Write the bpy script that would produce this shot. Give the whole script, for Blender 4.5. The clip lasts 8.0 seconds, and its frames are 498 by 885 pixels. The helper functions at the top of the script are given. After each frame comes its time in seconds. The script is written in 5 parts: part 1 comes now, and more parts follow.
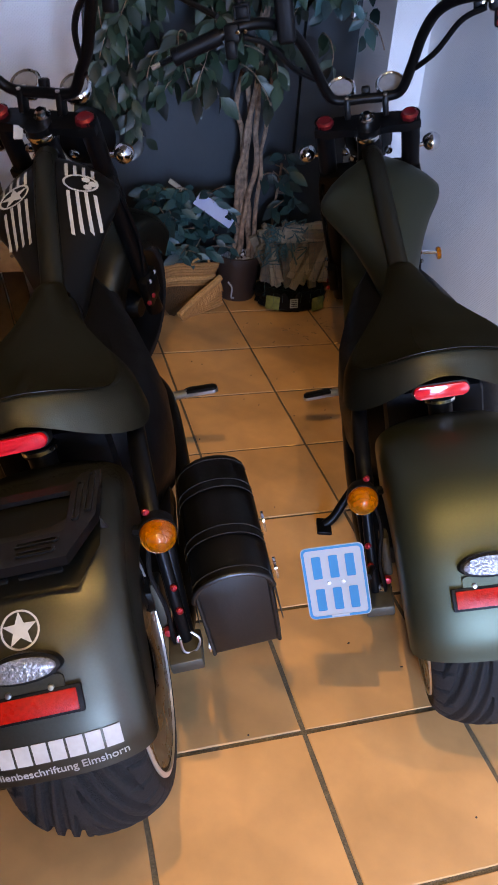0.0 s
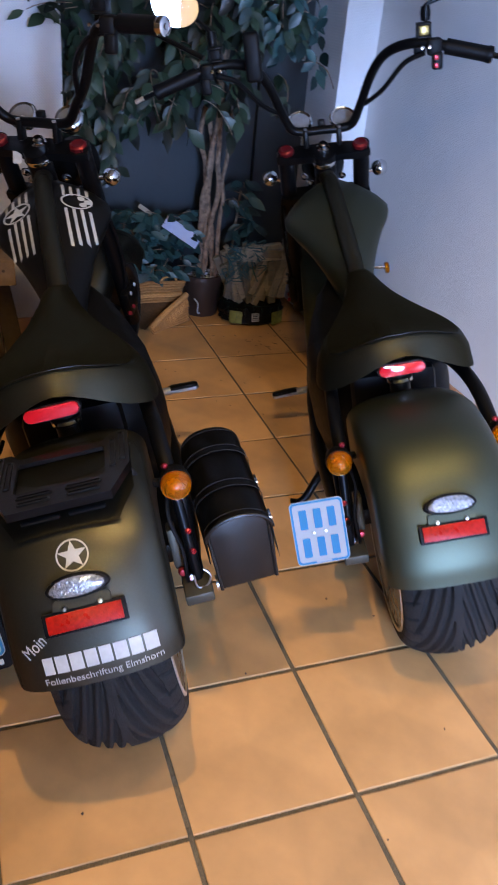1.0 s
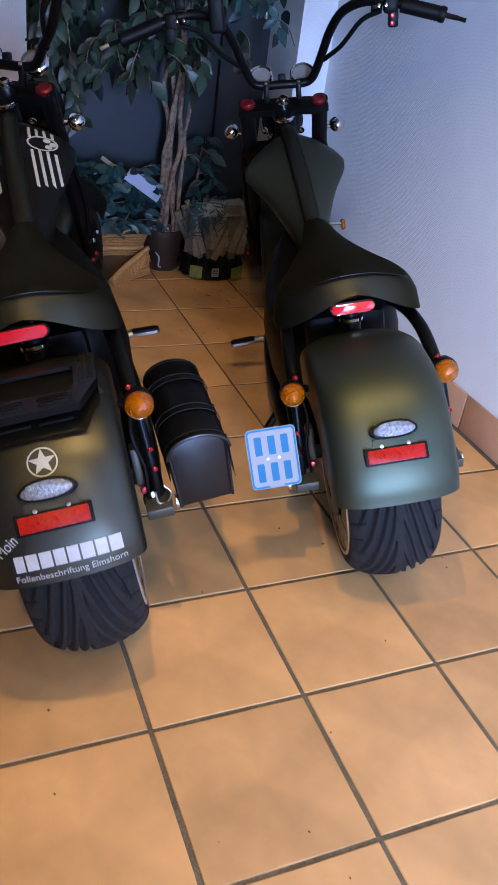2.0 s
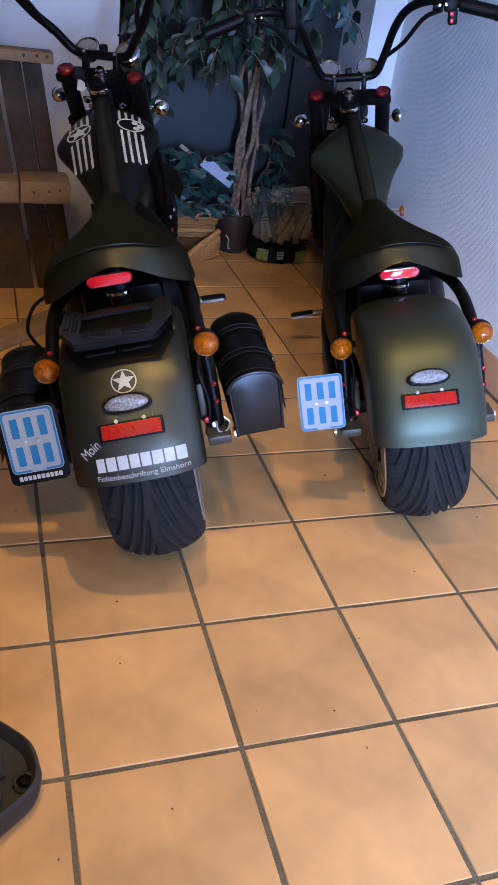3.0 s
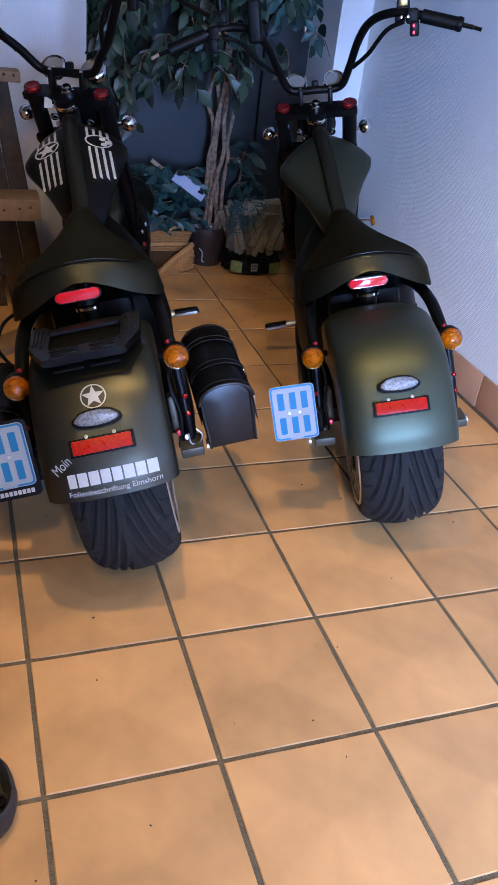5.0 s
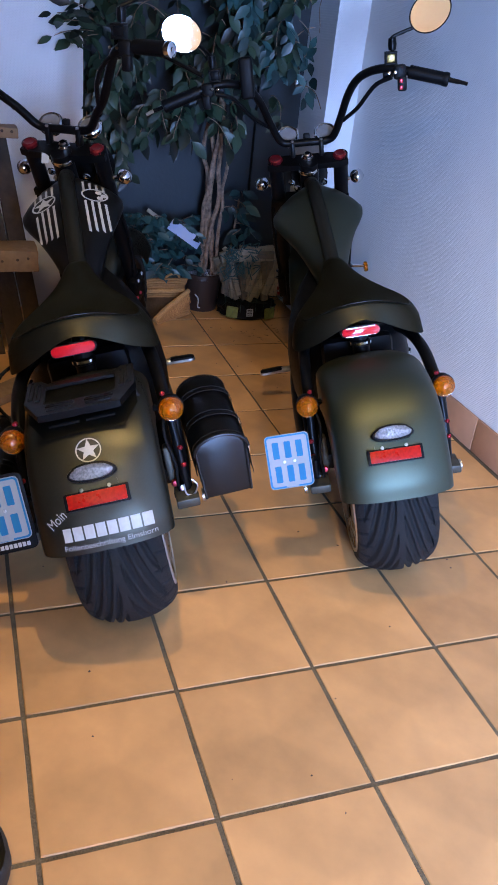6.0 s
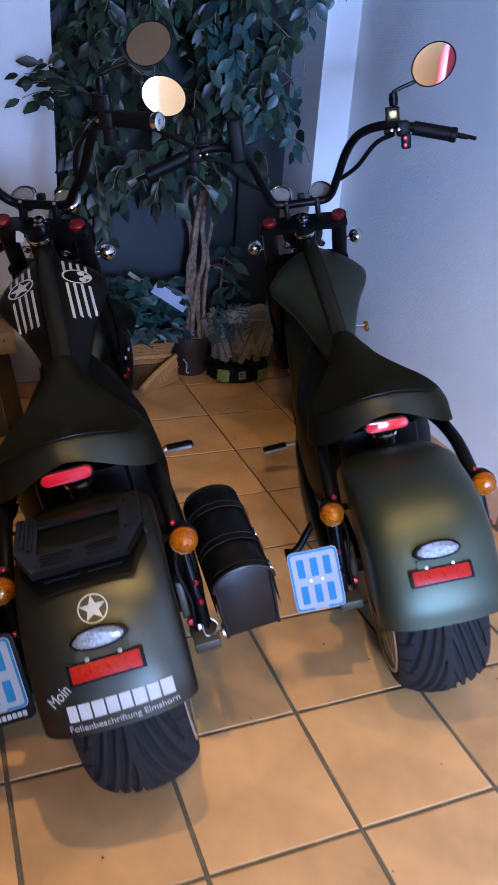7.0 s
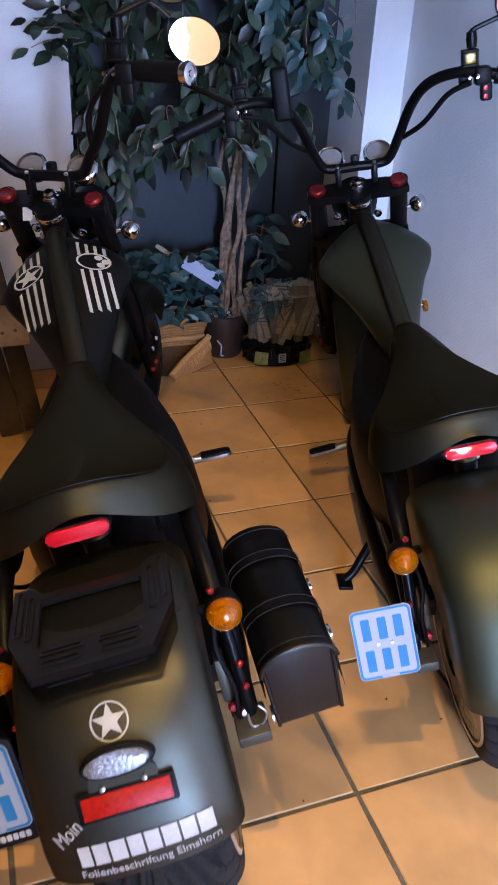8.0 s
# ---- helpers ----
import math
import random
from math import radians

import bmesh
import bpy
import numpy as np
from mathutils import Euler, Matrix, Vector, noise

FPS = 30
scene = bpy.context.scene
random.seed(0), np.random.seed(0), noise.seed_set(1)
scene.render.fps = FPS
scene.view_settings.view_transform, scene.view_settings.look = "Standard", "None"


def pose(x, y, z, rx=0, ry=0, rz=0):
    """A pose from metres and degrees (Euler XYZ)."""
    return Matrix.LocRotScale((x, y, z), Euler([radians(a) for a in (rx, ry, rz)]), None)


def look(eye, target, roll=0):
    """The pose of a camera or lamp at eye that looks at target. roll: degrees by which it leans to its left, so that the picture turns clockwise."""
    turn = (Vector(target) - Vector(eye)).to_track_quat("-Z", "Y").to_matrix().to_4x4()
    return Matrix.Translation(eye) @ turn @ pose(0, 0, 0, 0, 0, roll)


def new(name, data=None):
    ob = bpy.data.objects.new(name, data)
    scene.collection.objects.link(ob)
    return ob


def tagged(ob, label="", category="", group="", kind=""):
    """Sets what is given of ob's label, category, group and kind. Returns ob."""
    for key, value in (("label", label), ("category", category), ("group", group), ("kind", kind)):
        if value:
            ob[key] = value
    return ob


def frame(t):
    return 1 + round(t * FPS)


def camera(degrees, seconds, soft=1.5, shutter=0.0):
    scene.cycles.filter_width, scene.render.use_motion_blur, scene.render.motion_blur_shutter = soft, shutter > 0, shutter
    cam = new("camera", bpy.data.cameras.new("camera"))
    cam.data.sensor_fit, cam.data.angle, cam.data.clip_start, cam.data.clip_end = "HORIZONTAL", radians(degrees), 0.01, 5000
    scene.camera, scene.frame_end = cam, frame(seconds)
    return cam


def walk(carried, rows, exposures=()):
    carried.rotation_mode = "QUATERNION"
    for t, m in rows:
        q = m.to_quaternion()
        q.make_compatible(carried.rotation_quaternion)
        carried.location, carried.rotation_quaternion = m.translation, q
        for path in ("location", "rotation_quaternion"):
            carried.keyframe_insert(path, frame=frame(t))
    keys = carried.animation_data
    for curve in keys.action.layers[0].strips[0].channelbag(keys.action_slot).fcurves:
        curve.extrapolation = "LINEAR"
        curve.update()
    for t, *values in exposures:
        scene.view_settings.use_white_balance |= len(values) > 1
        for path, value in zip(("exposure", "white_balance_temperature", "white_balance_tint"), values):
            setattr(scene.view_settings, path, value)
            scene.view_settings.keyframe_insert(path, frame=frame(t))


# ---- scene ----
cam = camera(34.7, 8.0, soft=1.2, shutter=0.4)
PATH = [
    (0, (0.193, -0.537, 1.201), (0.692, 1.065, 0.114), 4.6),
    (0.5, (0.143, -0.644, 1.21), (0.678, 0.991, 0.189), 4.0),
    (1, (0.034, -0.75, 1.215), (0.676, 0.856, 0.209), 5.5),
    (1.2, (0.023, -0.779, 1.206), (0.697, 0.773, 0.14), 5.0),
    (2.3, (-0.023, -0.961, 1.181), (0.704, 0.583, 0.138), 9.6),
    (2.5, (-0.036, -1.043, 1.175), (0.609, 0.536, 0.131), 9.6),
    (3, (-0.075, -1.122, 1.189), (0.518, 0.467, 0.129), 8.2),
    (3.5, (-0.075, -1.12, 1.184), (0.532, 0.458, 0.116), 7.6),
    (4, (-0.053, -1.131, 1.188), (0.582, 0.452, 0.144), 6.6),
    (5.5, (-0.05, -1.131, 1.196), (0.578, 0.471, 0.176), 7.3),
    (6, (-0.043, -1.127, 1.22), (0.596, 0.514, 0.27), 6.4),
    (6.5, (-0.028, -1.034, 1.25), (0.565, 0.621, 0.298), 5.8),
    (7, (-0.033, -0.826, 1.279), (0.664, 0.823, 0.388), 4.3),
    (7.5, (-0.01, -0.674, 1.266), (0.64, 0.977, 0.344), 3.3),
    (8, (0.054, -0.499, 1.256), (0.665, 1.125, 0.261), 3.1),
]
walk(cam, [(t, look(eye, target, roll)) for t, eye, target, roll in PATH],
     exposures=((0.0, 0.0, 8200, 18), (1.0, -0.02, 7400, 16), (2.3, -0.08, 6900, 16), (4.0, -0.08, 6650, 16), (6.0, -0.08, 6550, 16), (7.0, -0.06, 6500, 16), (7.5, 0.04, 6800, 16), (8.0, 0.20, 7600, 18)))

# ---------------------------------------------------------------- light
world = bpy.data.worlds.new("world")
scene.world = world
world.use_nodes = True
sky = world.node_tree.nodes.new("ShaderNodeTexSky")
sky.sky_type, sky.sun_disc = "NISHITA", False
sky.sun_elevation, sky.sun_rotation = radians(35), radians(200)
world.node_tree.links.new(sky.outputs[0], world.node_tree.nodes["Background"].inputs[0])
world.node_tree.nodes["Background"].inputs[1].default_value = 0.08


WINDOW_MID, WINDOW_HALF, WINDOW_LOW, WINDOW_TOP = -0.875, 1.325, 0.30, 1.85


def lamp(name, kind, m, power, colour, **settings):
    data = bpy.data.lights.new(name, kind)
    data.energy, data.color = power, colour
    for key, value in settings.items():
        setattr(data, key, value)
    ob = new(name, data)
    ob.matrix_world = m
    return ob


WARM, DAY = (1.0, 0.735, 0.335), (0.262, 0.48, 1.0)
lamp("ceiling_spot", "SPOT", look((0.82, -0.06, 2.45), (0.55, -0.06, 0)), 40, WARM, spot_size=radians(110), spot_blend=0.7, shadow_soft_size=0.014)
lamp("ceiling_spot", "SPOT", look((0.03, -0.08, 2.45), (0.12, -0.10, 0)), 94, WARM, spot_size=radians(110), spot_blend=0.7, shadow_soft_size=0.014)
lamp("ceiling_spot_second", "SPOT", look((-0.45, -1.55, 2.45), (0.05, 0.20, 0.3)), 84, WARM, spot_size=radians(80), spot_blend=0.9, shadow_soft_size=0.03)
# added fill, no such lamp known: warms the rear wall that glossy parts reflect
lamp("ceiling_spot_third", "SPOT", look((0.3, -2.75, 2.45), (0.35, -3.5, 1.85)), 95, WARM, spot_size=radians(110), spot_blend=0.9, shadow_soft_size=0.05)
day = lamp("window_daylight", "AREA", look((WINDOW_MID, -3.44, 1.075), (WINDOW_MID, 2.0, 1.075)), 1600, DAY, shape="RECTANGLE", size=2 * WINDOW_HALF)
day.data.size_y = 1.5

# ---------------------------------------------------------------- materials
def material(name, colour, rough=0.5, metal=0.0, vary=0.15, grain=60.0, bump=0.0, bump_scale=200.0, stain=0.0, stain_scale=6.0,
             island=0.0, random_object=0.0, coat=0.0, spec=0.5, rough_vary=0.1):
    """A principled surface with fine grain, broader stains, relief and per-piece variation."""
    m = bpy.data.materials.new(name)
    m.use_nodes = True
    nodes, links = m.node_tree.nodes, m.node_tree.links
    p = nodes["Principled BSDF"]
    p.inputs["Metallic"].default_value = metal
    p.inputs["Coat Weight"].default_value = coat
    p.inputs["Specular IOR Level"].default_value = spec
    co = nodes.new("ShaderNodeTexCoord").outputs["Object"]

    def noise_at(scale, detail=4.0):
        n = nodes.new("ShaderNodeTexNoise")
        n.inputs["Scale"].default_value, n.inputs["Detail"].default_value = scale, detail
        links.new(co, n.inputs["Vector"])
        return n.outputs["Fac"]

    def maths(op, a, b, clamp=False):
        n = nodes.new("ShaderNodeMath")
        n.operation, n.use_clamp = op, clamp
        for k, v in enumerate((a, b)):
            if isinstance(v, (int, float)):
                n.inputs[k].default_value = v
            else:
                links.new(v, n.inputs[k])
        return n.outputs[0]

    fine = noise_at(grain)
    value = maths("ADD", maths("MULTIPLY", maths("SUBTRACT", fine, 0.5), 2.0 * vary), 1.0)
    if stain:
        value = maths("ADD", value, maths("MULTIPLY", maths("SUBTRACT", noise_at(stain_scale, 6.0), 0.5), 2.0 * stain))
    if island:
        geo = nodes.new("ShaderNodeNewGeometry")
        value = maths("ADD", value, maths("MULTIPLY", maths("SUBTRACT", geo.outputs["Random Per Island"], 0.5), 2.0 * island))
    if random_object:
        info = nodes.new("ShaderNodeObjectInfo")
        value = maths("ADD", value, maths("MULTIPLY", maths("SUBTRACT", info.outputs["Random"], 0.5), 2.0 * random_object))
    mix = nodes.new("ShaderNodeVectorMath")
    mix.operation = "SCALE"
    mix.inputs[0].default_value = colour
    links.new(maths("MAXIMUM", value, 0.05), mix.inputs["Scale"])
    links.new(mix.outputs[0], p.inputs["Base Color"])
    links.new(maths("ADD", maths("MULTIPLY", maths("SUBTRACT", noise_at(grain * 0.4), 0.5), 2.0 * rough_vary), rough, True), p.inputs["Roughness"])
    if bump:
        b = nodes.new("ShaderNodeBump")
        b.inputs["Strength"].default_value, b.inputs["Distance"].default_value = 1.0, bump
        links.new(noise_at(bump_scale), b.inputs["Height"])
        links.new(b.outputs[0], p.inputs["Normal"])
    return m


TILE = material("terracotta_tile", (0.478, 0.252, 0.095), 0.55, vary=0.12, grain=24, bump=0.0005, bump_scale=28, stain=0.55, stain_scale=5, random_object=0.14, rough_vary=0.15)
TILE_FAR = material("terracotta_field", (0.478, 0.252, 0.095), 0.55, vary=0.12, grain=24, bump=0.0005, bump_scale=28, stain=0.55, stain_scale=5, island=0.14)
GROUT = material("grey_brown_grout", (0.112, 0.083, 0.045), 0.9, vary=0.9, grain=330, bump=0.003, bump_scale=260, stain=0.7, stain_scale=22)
def toned(m, colour, y_from, y_to):
    """Fades a material's base colour towards a second colour between two distances."""
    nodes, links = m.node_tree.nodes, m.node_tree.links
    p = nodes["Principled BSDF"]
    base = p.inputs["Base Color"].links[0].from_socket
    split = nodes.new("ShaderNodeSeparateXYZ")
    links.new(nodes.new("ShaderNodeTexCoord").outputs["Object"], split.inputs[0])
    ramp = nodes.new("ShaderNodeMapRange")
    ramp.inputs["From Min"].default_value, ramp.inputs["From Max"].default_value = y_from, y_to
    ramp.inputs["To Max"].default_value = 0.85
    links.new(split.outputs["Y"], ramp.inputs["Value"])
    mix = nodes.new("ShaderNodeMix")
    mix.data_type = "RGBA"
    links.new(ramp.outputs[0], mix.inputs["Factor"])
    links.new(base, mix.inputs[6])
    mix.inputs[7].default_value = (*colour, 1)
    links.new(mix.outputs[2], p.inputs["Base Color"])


# grout turns a darker, flatter brown towards the back of the room
toned(GROUT, (0.085, 0.058, 0.036), 0.35, 1.1)
SKIRT = material("terracotta_skirting", (0.40, 0.21, 0.12), 0.5, vary=0.1, grain=30, bump=0.001, bump_scale=45, stain=0.25, random_object=0.1)
# the unseen ceiling's brown is kept dark to cut the bounce light
WHITE = material("low_bounce_brown", (0.16, 0.12, 0.085), 0.9, vary=0.04, grain=40, bump=0.001, bump_scale=90)
OCHRE = material("ochre_wall_paint", (0.42, 0.31, 0.18), 0.9, vary=0.05, grain=40, bump=0.001, bump_scale=90, stain=0.06, stain_scale=2)
DOOR = material("dark_blue_grey_door", (0.010, 0.0155, 0.019), 0.55, vary=0.15, grain=25, bump=0.0006, bump_scale=60, stain=0.2)
RUBBER = material("black_tyre_rubber", (0.0125, 0.012, 0.0115), 0.75, spec=0.25, vary=0.8, grain=260, bump=0.0024, bump_scale=460, stain=0.3, stain_scale=9)
BLACK_MATT = material("matt_black_lacquer", (0.056, 0.055, 0.042), 0.39, 0.94, spec=0.2, vary=0.12, grain=300, bump=0.0001, bump_scale=900, rough_vary=0.03, coat=0.10)
TANK_BLACK = material("dark_matt_tank_lacquer", (0.020, 0.0195, 0.0185), 0.40, 0.9, spec=0.2, vary=0.12, grain=300, bump=0.0001, bump_scale=900, rough_vary=0.03)
GREEN_MATT = material("matt_olive_lacquer", (0.044, 0.054, 0.032), 0.46, 0.92, vary=0.10, grain=300, bump=0.0001, bump_scale=900, rough_vary=0.03, coat=0.40)
for lacquer in (GREEN_MATT, BLACK_MATT):
    lacquer.node_tree.nodes["Principled BSDF"].inputs["Coat Roughness"].default_value = 0.46
BLACK_MATT.node_tree.nodes["Principled BSDF"].inputs["Specular Tint"].default_value = (0.30, 0.29, 0.26, 1)
BLACK_STEEL = material("black_powder_coat", (0.0025, 0.0025, 0.0027), 0.34, spec=0.12, vary=0.15, grain=200, bump=0.0002, bump_scale=500)
RACK_STEEL = material("satin_black_rack_steel", (0.0055, 0.0055, 0.0058), 0.34, spec=0.25, vary=0.2, grain=200, bump=0.0002, bump_scale=500)
THREAD = material("grey_thread", (0.016, 0.0155, 0.015), 0.8, vary=0.3)
BLACK_PLASTIC = material("black_plastic", (0.003, 0.003, 0.0033), 0.45, spec=0.12, vary=0.15, grain=150, bump=0.0003, bump_scale=700)
LEATHER = material("black_saddle_leather", (0.004, 0.0038, 0.0036), 0.37, spec=0.40, vary=0.2, grain=120, bump=0.0006, bump_scale=60, rough_vary=0.08)
SEAT_SKIN = material("matt_black_seat_vinyl", (0.036, 0.034, 0.023), 0.35, 0.88, spec=0.15, vary=0.12, grain=160, bump=0.0003, bump_scale=600, rough_vary=0.04)
SEAT_SKIN.node_tree.nodes["Principled BSDF"].inputs["Specular Tint"].default_value = (0.42, 0.41, 0.38, 1)
CHROME = material("chrome", (0.75, 0.76, 0.78), 0.08, 1.0, vary=0.03)
STEEL = material("brushed_steel", (0.45, 0.44, 0.42), 0.32, 1.0, vary=0.1)
FLANGE = material("grey_rim_flange", (0.17, 0.165, 0.155), 0.28, 1.0, vary=0.15)
DULL = material("dull_zinc_plate", (0.065, 0.062, 0.048), 0.5, 0.6, vary=0.25, stain=0.2)
RIM = material("pale_rim_paint", (0.50, 0.46, 0.40), 0.35, 0.6, vary=0.08)
RED_CAP = material("red_anodised", (0.16, 0.008, 0.012), 0.35, 0.55, vary=0.1)
RED_BOLT = material("red_anodised_bolt", (0.38, 0.03, 0.04), 0.28, 0.7, vary=0.1)
AMBER = material("amber_lens", (0.56, 0.145, 0.002), 0.09, vary=0.45, grain=70, bump=0.0016, bump_scale=130)
AMBER.node_tree.nodes["Principled BSDF"].inputs["Transmission Weight"].default_value = 0.6
RED_LENS = material("red_lens", (0.50, 0.010, 0.018), 0.06, vary=0.15, grain=90, bump=0.0001, bump_scale=500, coat=1.0, spec=0.8, rough_vary=0.02)
# rougher copy of the red lens, made dull to lose the window's reflection
RED_LENS_DULL = material("dull_red_lens", (0.46, 0.006, 0.012), 0.30, vary=0.25, grain=90, bump=0.0006, bump_scale=500, spec=0.15)
RED_PAINT = material("flat_red_paint", (0.42, 0.020, 0.016), 0.6, vary=0.12, grain=30, stain=0.1)
REFLECTOR = material("red_reflector", (0.30, 0.007, 0.003), 0.3, vary=0.6, grain=160, bump=0.0005, bump_scale=420, spec=0.2)
CLEAR_LENS = material("clear_faceted_lens", (0.20, 0.205, 0.22), 0.14, 0.5, vary=0.9, grain=200, bump=0.0014, bump_scale=260, coat=0.6)
PLATE = material("plate_white", (0.255, 0.275, 0.29), 0.6, vary=0.05, spec=0.2, stain=0.06)
BLUE = material("plate_blue", (0.010, 0.135, 0.27), 0.6, vary=0.05, spec=0.2)
DECAL = material("white_vinyl_film", (0.36, 0.355, 0.33), 0.5, vary=0.15, grain=120, stain=0.15, stain_scale=40)
HOUSING = material("dusty_black_plastic", (0.024, 0.022, 0.018), 0.55, spec=0.25, vary=0.3, grain=80, bump=0.0004, bump_scale=500, stain=0.4, stain_scale=18)
GAUGE = material("gauge_face", (0.20, 0.20, 0.20), 0.15, vary=0.2, coat=0.8)
MIRROR = material("mirror_silver", (0.9, 0.9, 0.9), 0.02, 1.0, vary=0.0, rough_vary=0.0)
BRASS = material("brass", (0.30, 0.215, 0.075), 0.3, 1.0, vary=0.1)
LEAF = material("ficus_leaf", (0.0155, 0.031, 0.0165), 0.42, vary=0.25, grain=40, island=0.95, bump=0.0006, bump_scale=120)
LEAF_TEAL = material("teal_leaf", (0.0145, 0.046, 0.044), 0.42, vary=0.25, grain=40, island=0.7, bump=0.0006, bump_scale=120)
BARK = material("ficus_bark", (0.21, 0.13, 0.085), 0.85, vary=0.9, grain=60, bump=0.006, bump_scale=60, stain=0.6, stain_scale=30)
POT = material("brown_pot", (0.032, 0.019, 0.015), 0.4, vary=0.1, grain=60)
PEBBLE = material("white_gravel", (0.55, 0.56, 0.58), 0.8, vary=0.3, grain=150, bump=0.003, bump_scale=250, island=0.3)
WICKER = material("tan_wicker", (0.33, 0.145, 0.042), 0.75, vary=0.5, grain=110, bump=0.002, bump_scale=220, stain=0.3)
# darker copy of the wicker with the fold's shade put into its colour
WICKER_DARK = material("shaded_wicker", (0.13, 0.062, 0.022), 0.8, vary=0.5, grain=110, bump=0.003, bump_scale=220)
WICKER_PALE = material("jute_rope", (0.46, 0.22, 0.070), 0.85, vary=0.5, grain=160, bump=0.003, bump_scale=260)
OLD_WOOD = material("old_pallet_wood", (0.060, 0.036, 0.020), 0.85, vary=0.4, grain=45, bump=0.002, bump_scale=70, stain=0.9, stain_scale=9, random_object=0.3)
SAWN_WOOD = material("sawn_pallet_block", (0.22, 0.135, 0.070), 0.8, vary=0.3, grain=50, bump=0.002, bump_scale=80, stain=0.35, stain_scale=9)
KINDLING = material("split_kindling", (0.20, 0.17, 0.125), 0.85, vary=0.3, grain=50, bump=0.002, bump_scale=90, random_object=0.45, stain=0.3, stain_scale=18)
NET = material("teal_net", (0.014, 0.065, 0.07), 0.6, vary=0.2)
LIME = material("lime_wrapper", (0.13, 0.15, 0.03), 0.5, vary=0.9, grain=45, stain=0.9, stain_scale=30)
CARD = material("pale_card", (0.33, 0.37, 0.50), 0.7, vary=0.05)


def woven_wall(name, colour, across):
    """Painted glass-fibre wallpaper with a fine diagonal weave."""
    m = material(name, colour, 0.75, vary=0.05, grain=12, stain=0.05, stain_scale=2.0)
    nodes, links = m.node_tree.nodes, m.node_tree.links
    co = nodes.new("ShaderNodeTexCoord").outputs["Object"]
    heights = []
    for turn in (45, -45):
        mapping = nodes.new("ShaderNodeMapping")
        mapping.inputs["Rotation"].default_value = (radians(turn), 0, 0) if across == "Y" else (0, radians(turn), 0)
        wave = nodes.new("ShaderNodeTexWave")
        wave.bands_direction = across
        wave.inputs["Scale"].default_value, wave.inputs["Distortion"].default_value, wave.inputs["Detail Scale"].default_value = 48, 1.2, 3
        links.new(co, mapping.inputs["Vector"])
        links.new(mapping.outputs[0], wave.inputs["Vector"])
        heights.append(wave.outputs["Fac"])
    add = nodes.new("ShaderNodeMath")
    add.operation = "MULTIPLY"
    links.new(heights[0], add.inputs[0])
    links.new(heights[1], add.inputs[1])
    b = nodes.new("ShaderNodeBump")
    b.inputs["Distance"].default_value = 0.0006
    links.new(add.outputs[0], b.inputs["Height"])
    links.new(b.outputs[0], nodes["Principled BSDF"].inputs["Normal"])
    return m


WALL = woven_wall("white_woven_wallpaper", (0.66, 0.65, 0.64), "Y")
WALL_BACK = woven_wall("white_woven_wallpaper_back", (0.66, 0.65, 0.64), "X")

# ---------------------------------------------------------------- building blocks
def part(name, bm, mat, parent=None, label="", angle=38):
    """Links a bmesh as one mesh object under a thing or a part."""
    bmesh.ops.recalc_face_normals(bm, faces=bm.faces)
    mesh = bpy.data.meshes.new(name)
    bm.to_mesh(mesh)
    bm.free()
    mesh.materials.append(mat)
    mesh.polygons.foreach_set("use_smooth", [True] * len(mesh.polygons))
    mesh.set_sharp_from_angle(angle=radians(angle))
    ob = new(name, mesh)
    ob.parent = parent
    if label:
        ob["label"] = label
    return ob


def thing(name, m, label, category, group=""):
    ob = new(name)
    ob.empty_display_size = 0.05
    ob.matrix_world = m
    return tagged(ob, label, category, group)


def box(size, at=(0, 0, 0), bevel=0.002, m=None, segments=2, bm=None):
    bm = bm or bmesh.new()
    made = bmesh.ops.create_cube(bm, size=1.0)["verts"]
    bmesh.ops.scale(bm, vec=size, verts=made)
    if bevel:
        edges = {e for v in made for e in v.link_edges}
        made = bmesh.ops.bevel(bm, geom=list(edges), offset=bevel, segments=segments, affect="EDGES", profile=0.5)["verts"] + [v for v in made if v.is_valid]
    made = [v for v in set(made) if v.is_valid]
    if m is not None:
        bmesh.ops.transform(bm, matrix=m, verts=made)
    bmesh.ops.translate(bm, vec=at, verts=made)
    return bm


def lathe(profile, at=(0, 0, 0), axis=(0, 0, 1), n=24, bm=None):
    """Turns (radius, height) pairs round an axis."""
    bm = bm or bmesh.new()
    m = Matrix.Translation(at) @ Vector((0, 0, 1)).rotation_difference(Vector(axis)).to_matrix().to_4x4()
    rings = []
    for r, h in profile:
        if r < 1e-6:
            rings.append([bm.verts.new(m @ Vector((0, 0, h)))])
        else:
            rings.append([bm.verts.new(m @ Vector((r * math.cos(2 * math.pi * k / n), r * math.sin(2 * math.pi * k / n), h))) for k in range(n)])
    for a, b in zip(rings, rings[1:]):
        for k in range(n):
            four = [a[k % len(a)], a[(k + 1) % len(a)], b[(k + 1) % len(b)], b[k % len(b)]]
            four = [v for i, v in enumerate(four) if v not in four[:i]]
            if len(four) > 2:
                bm.faces.new(four)
    return bm


def spline(points, steps=8):
    """A smooth line through points."""
    p = [Vector(q) for q in points]
    p = [2 * p[0] - p[1], *p, 2 * p[-1] - p[-2]]
    out = []
    for a, b, c, d in zip(p, p[1:], p[2:], p[3:]):
        for k in range(steps):
            t = k / steps
            out.append(0.5 * (2 * b + (c - a) * t + (2 * a - 5 * b + 4 * c - d) * t * t + (3 * b - a - 3 * c + d) * t**3))
    return out + [p[-2]]


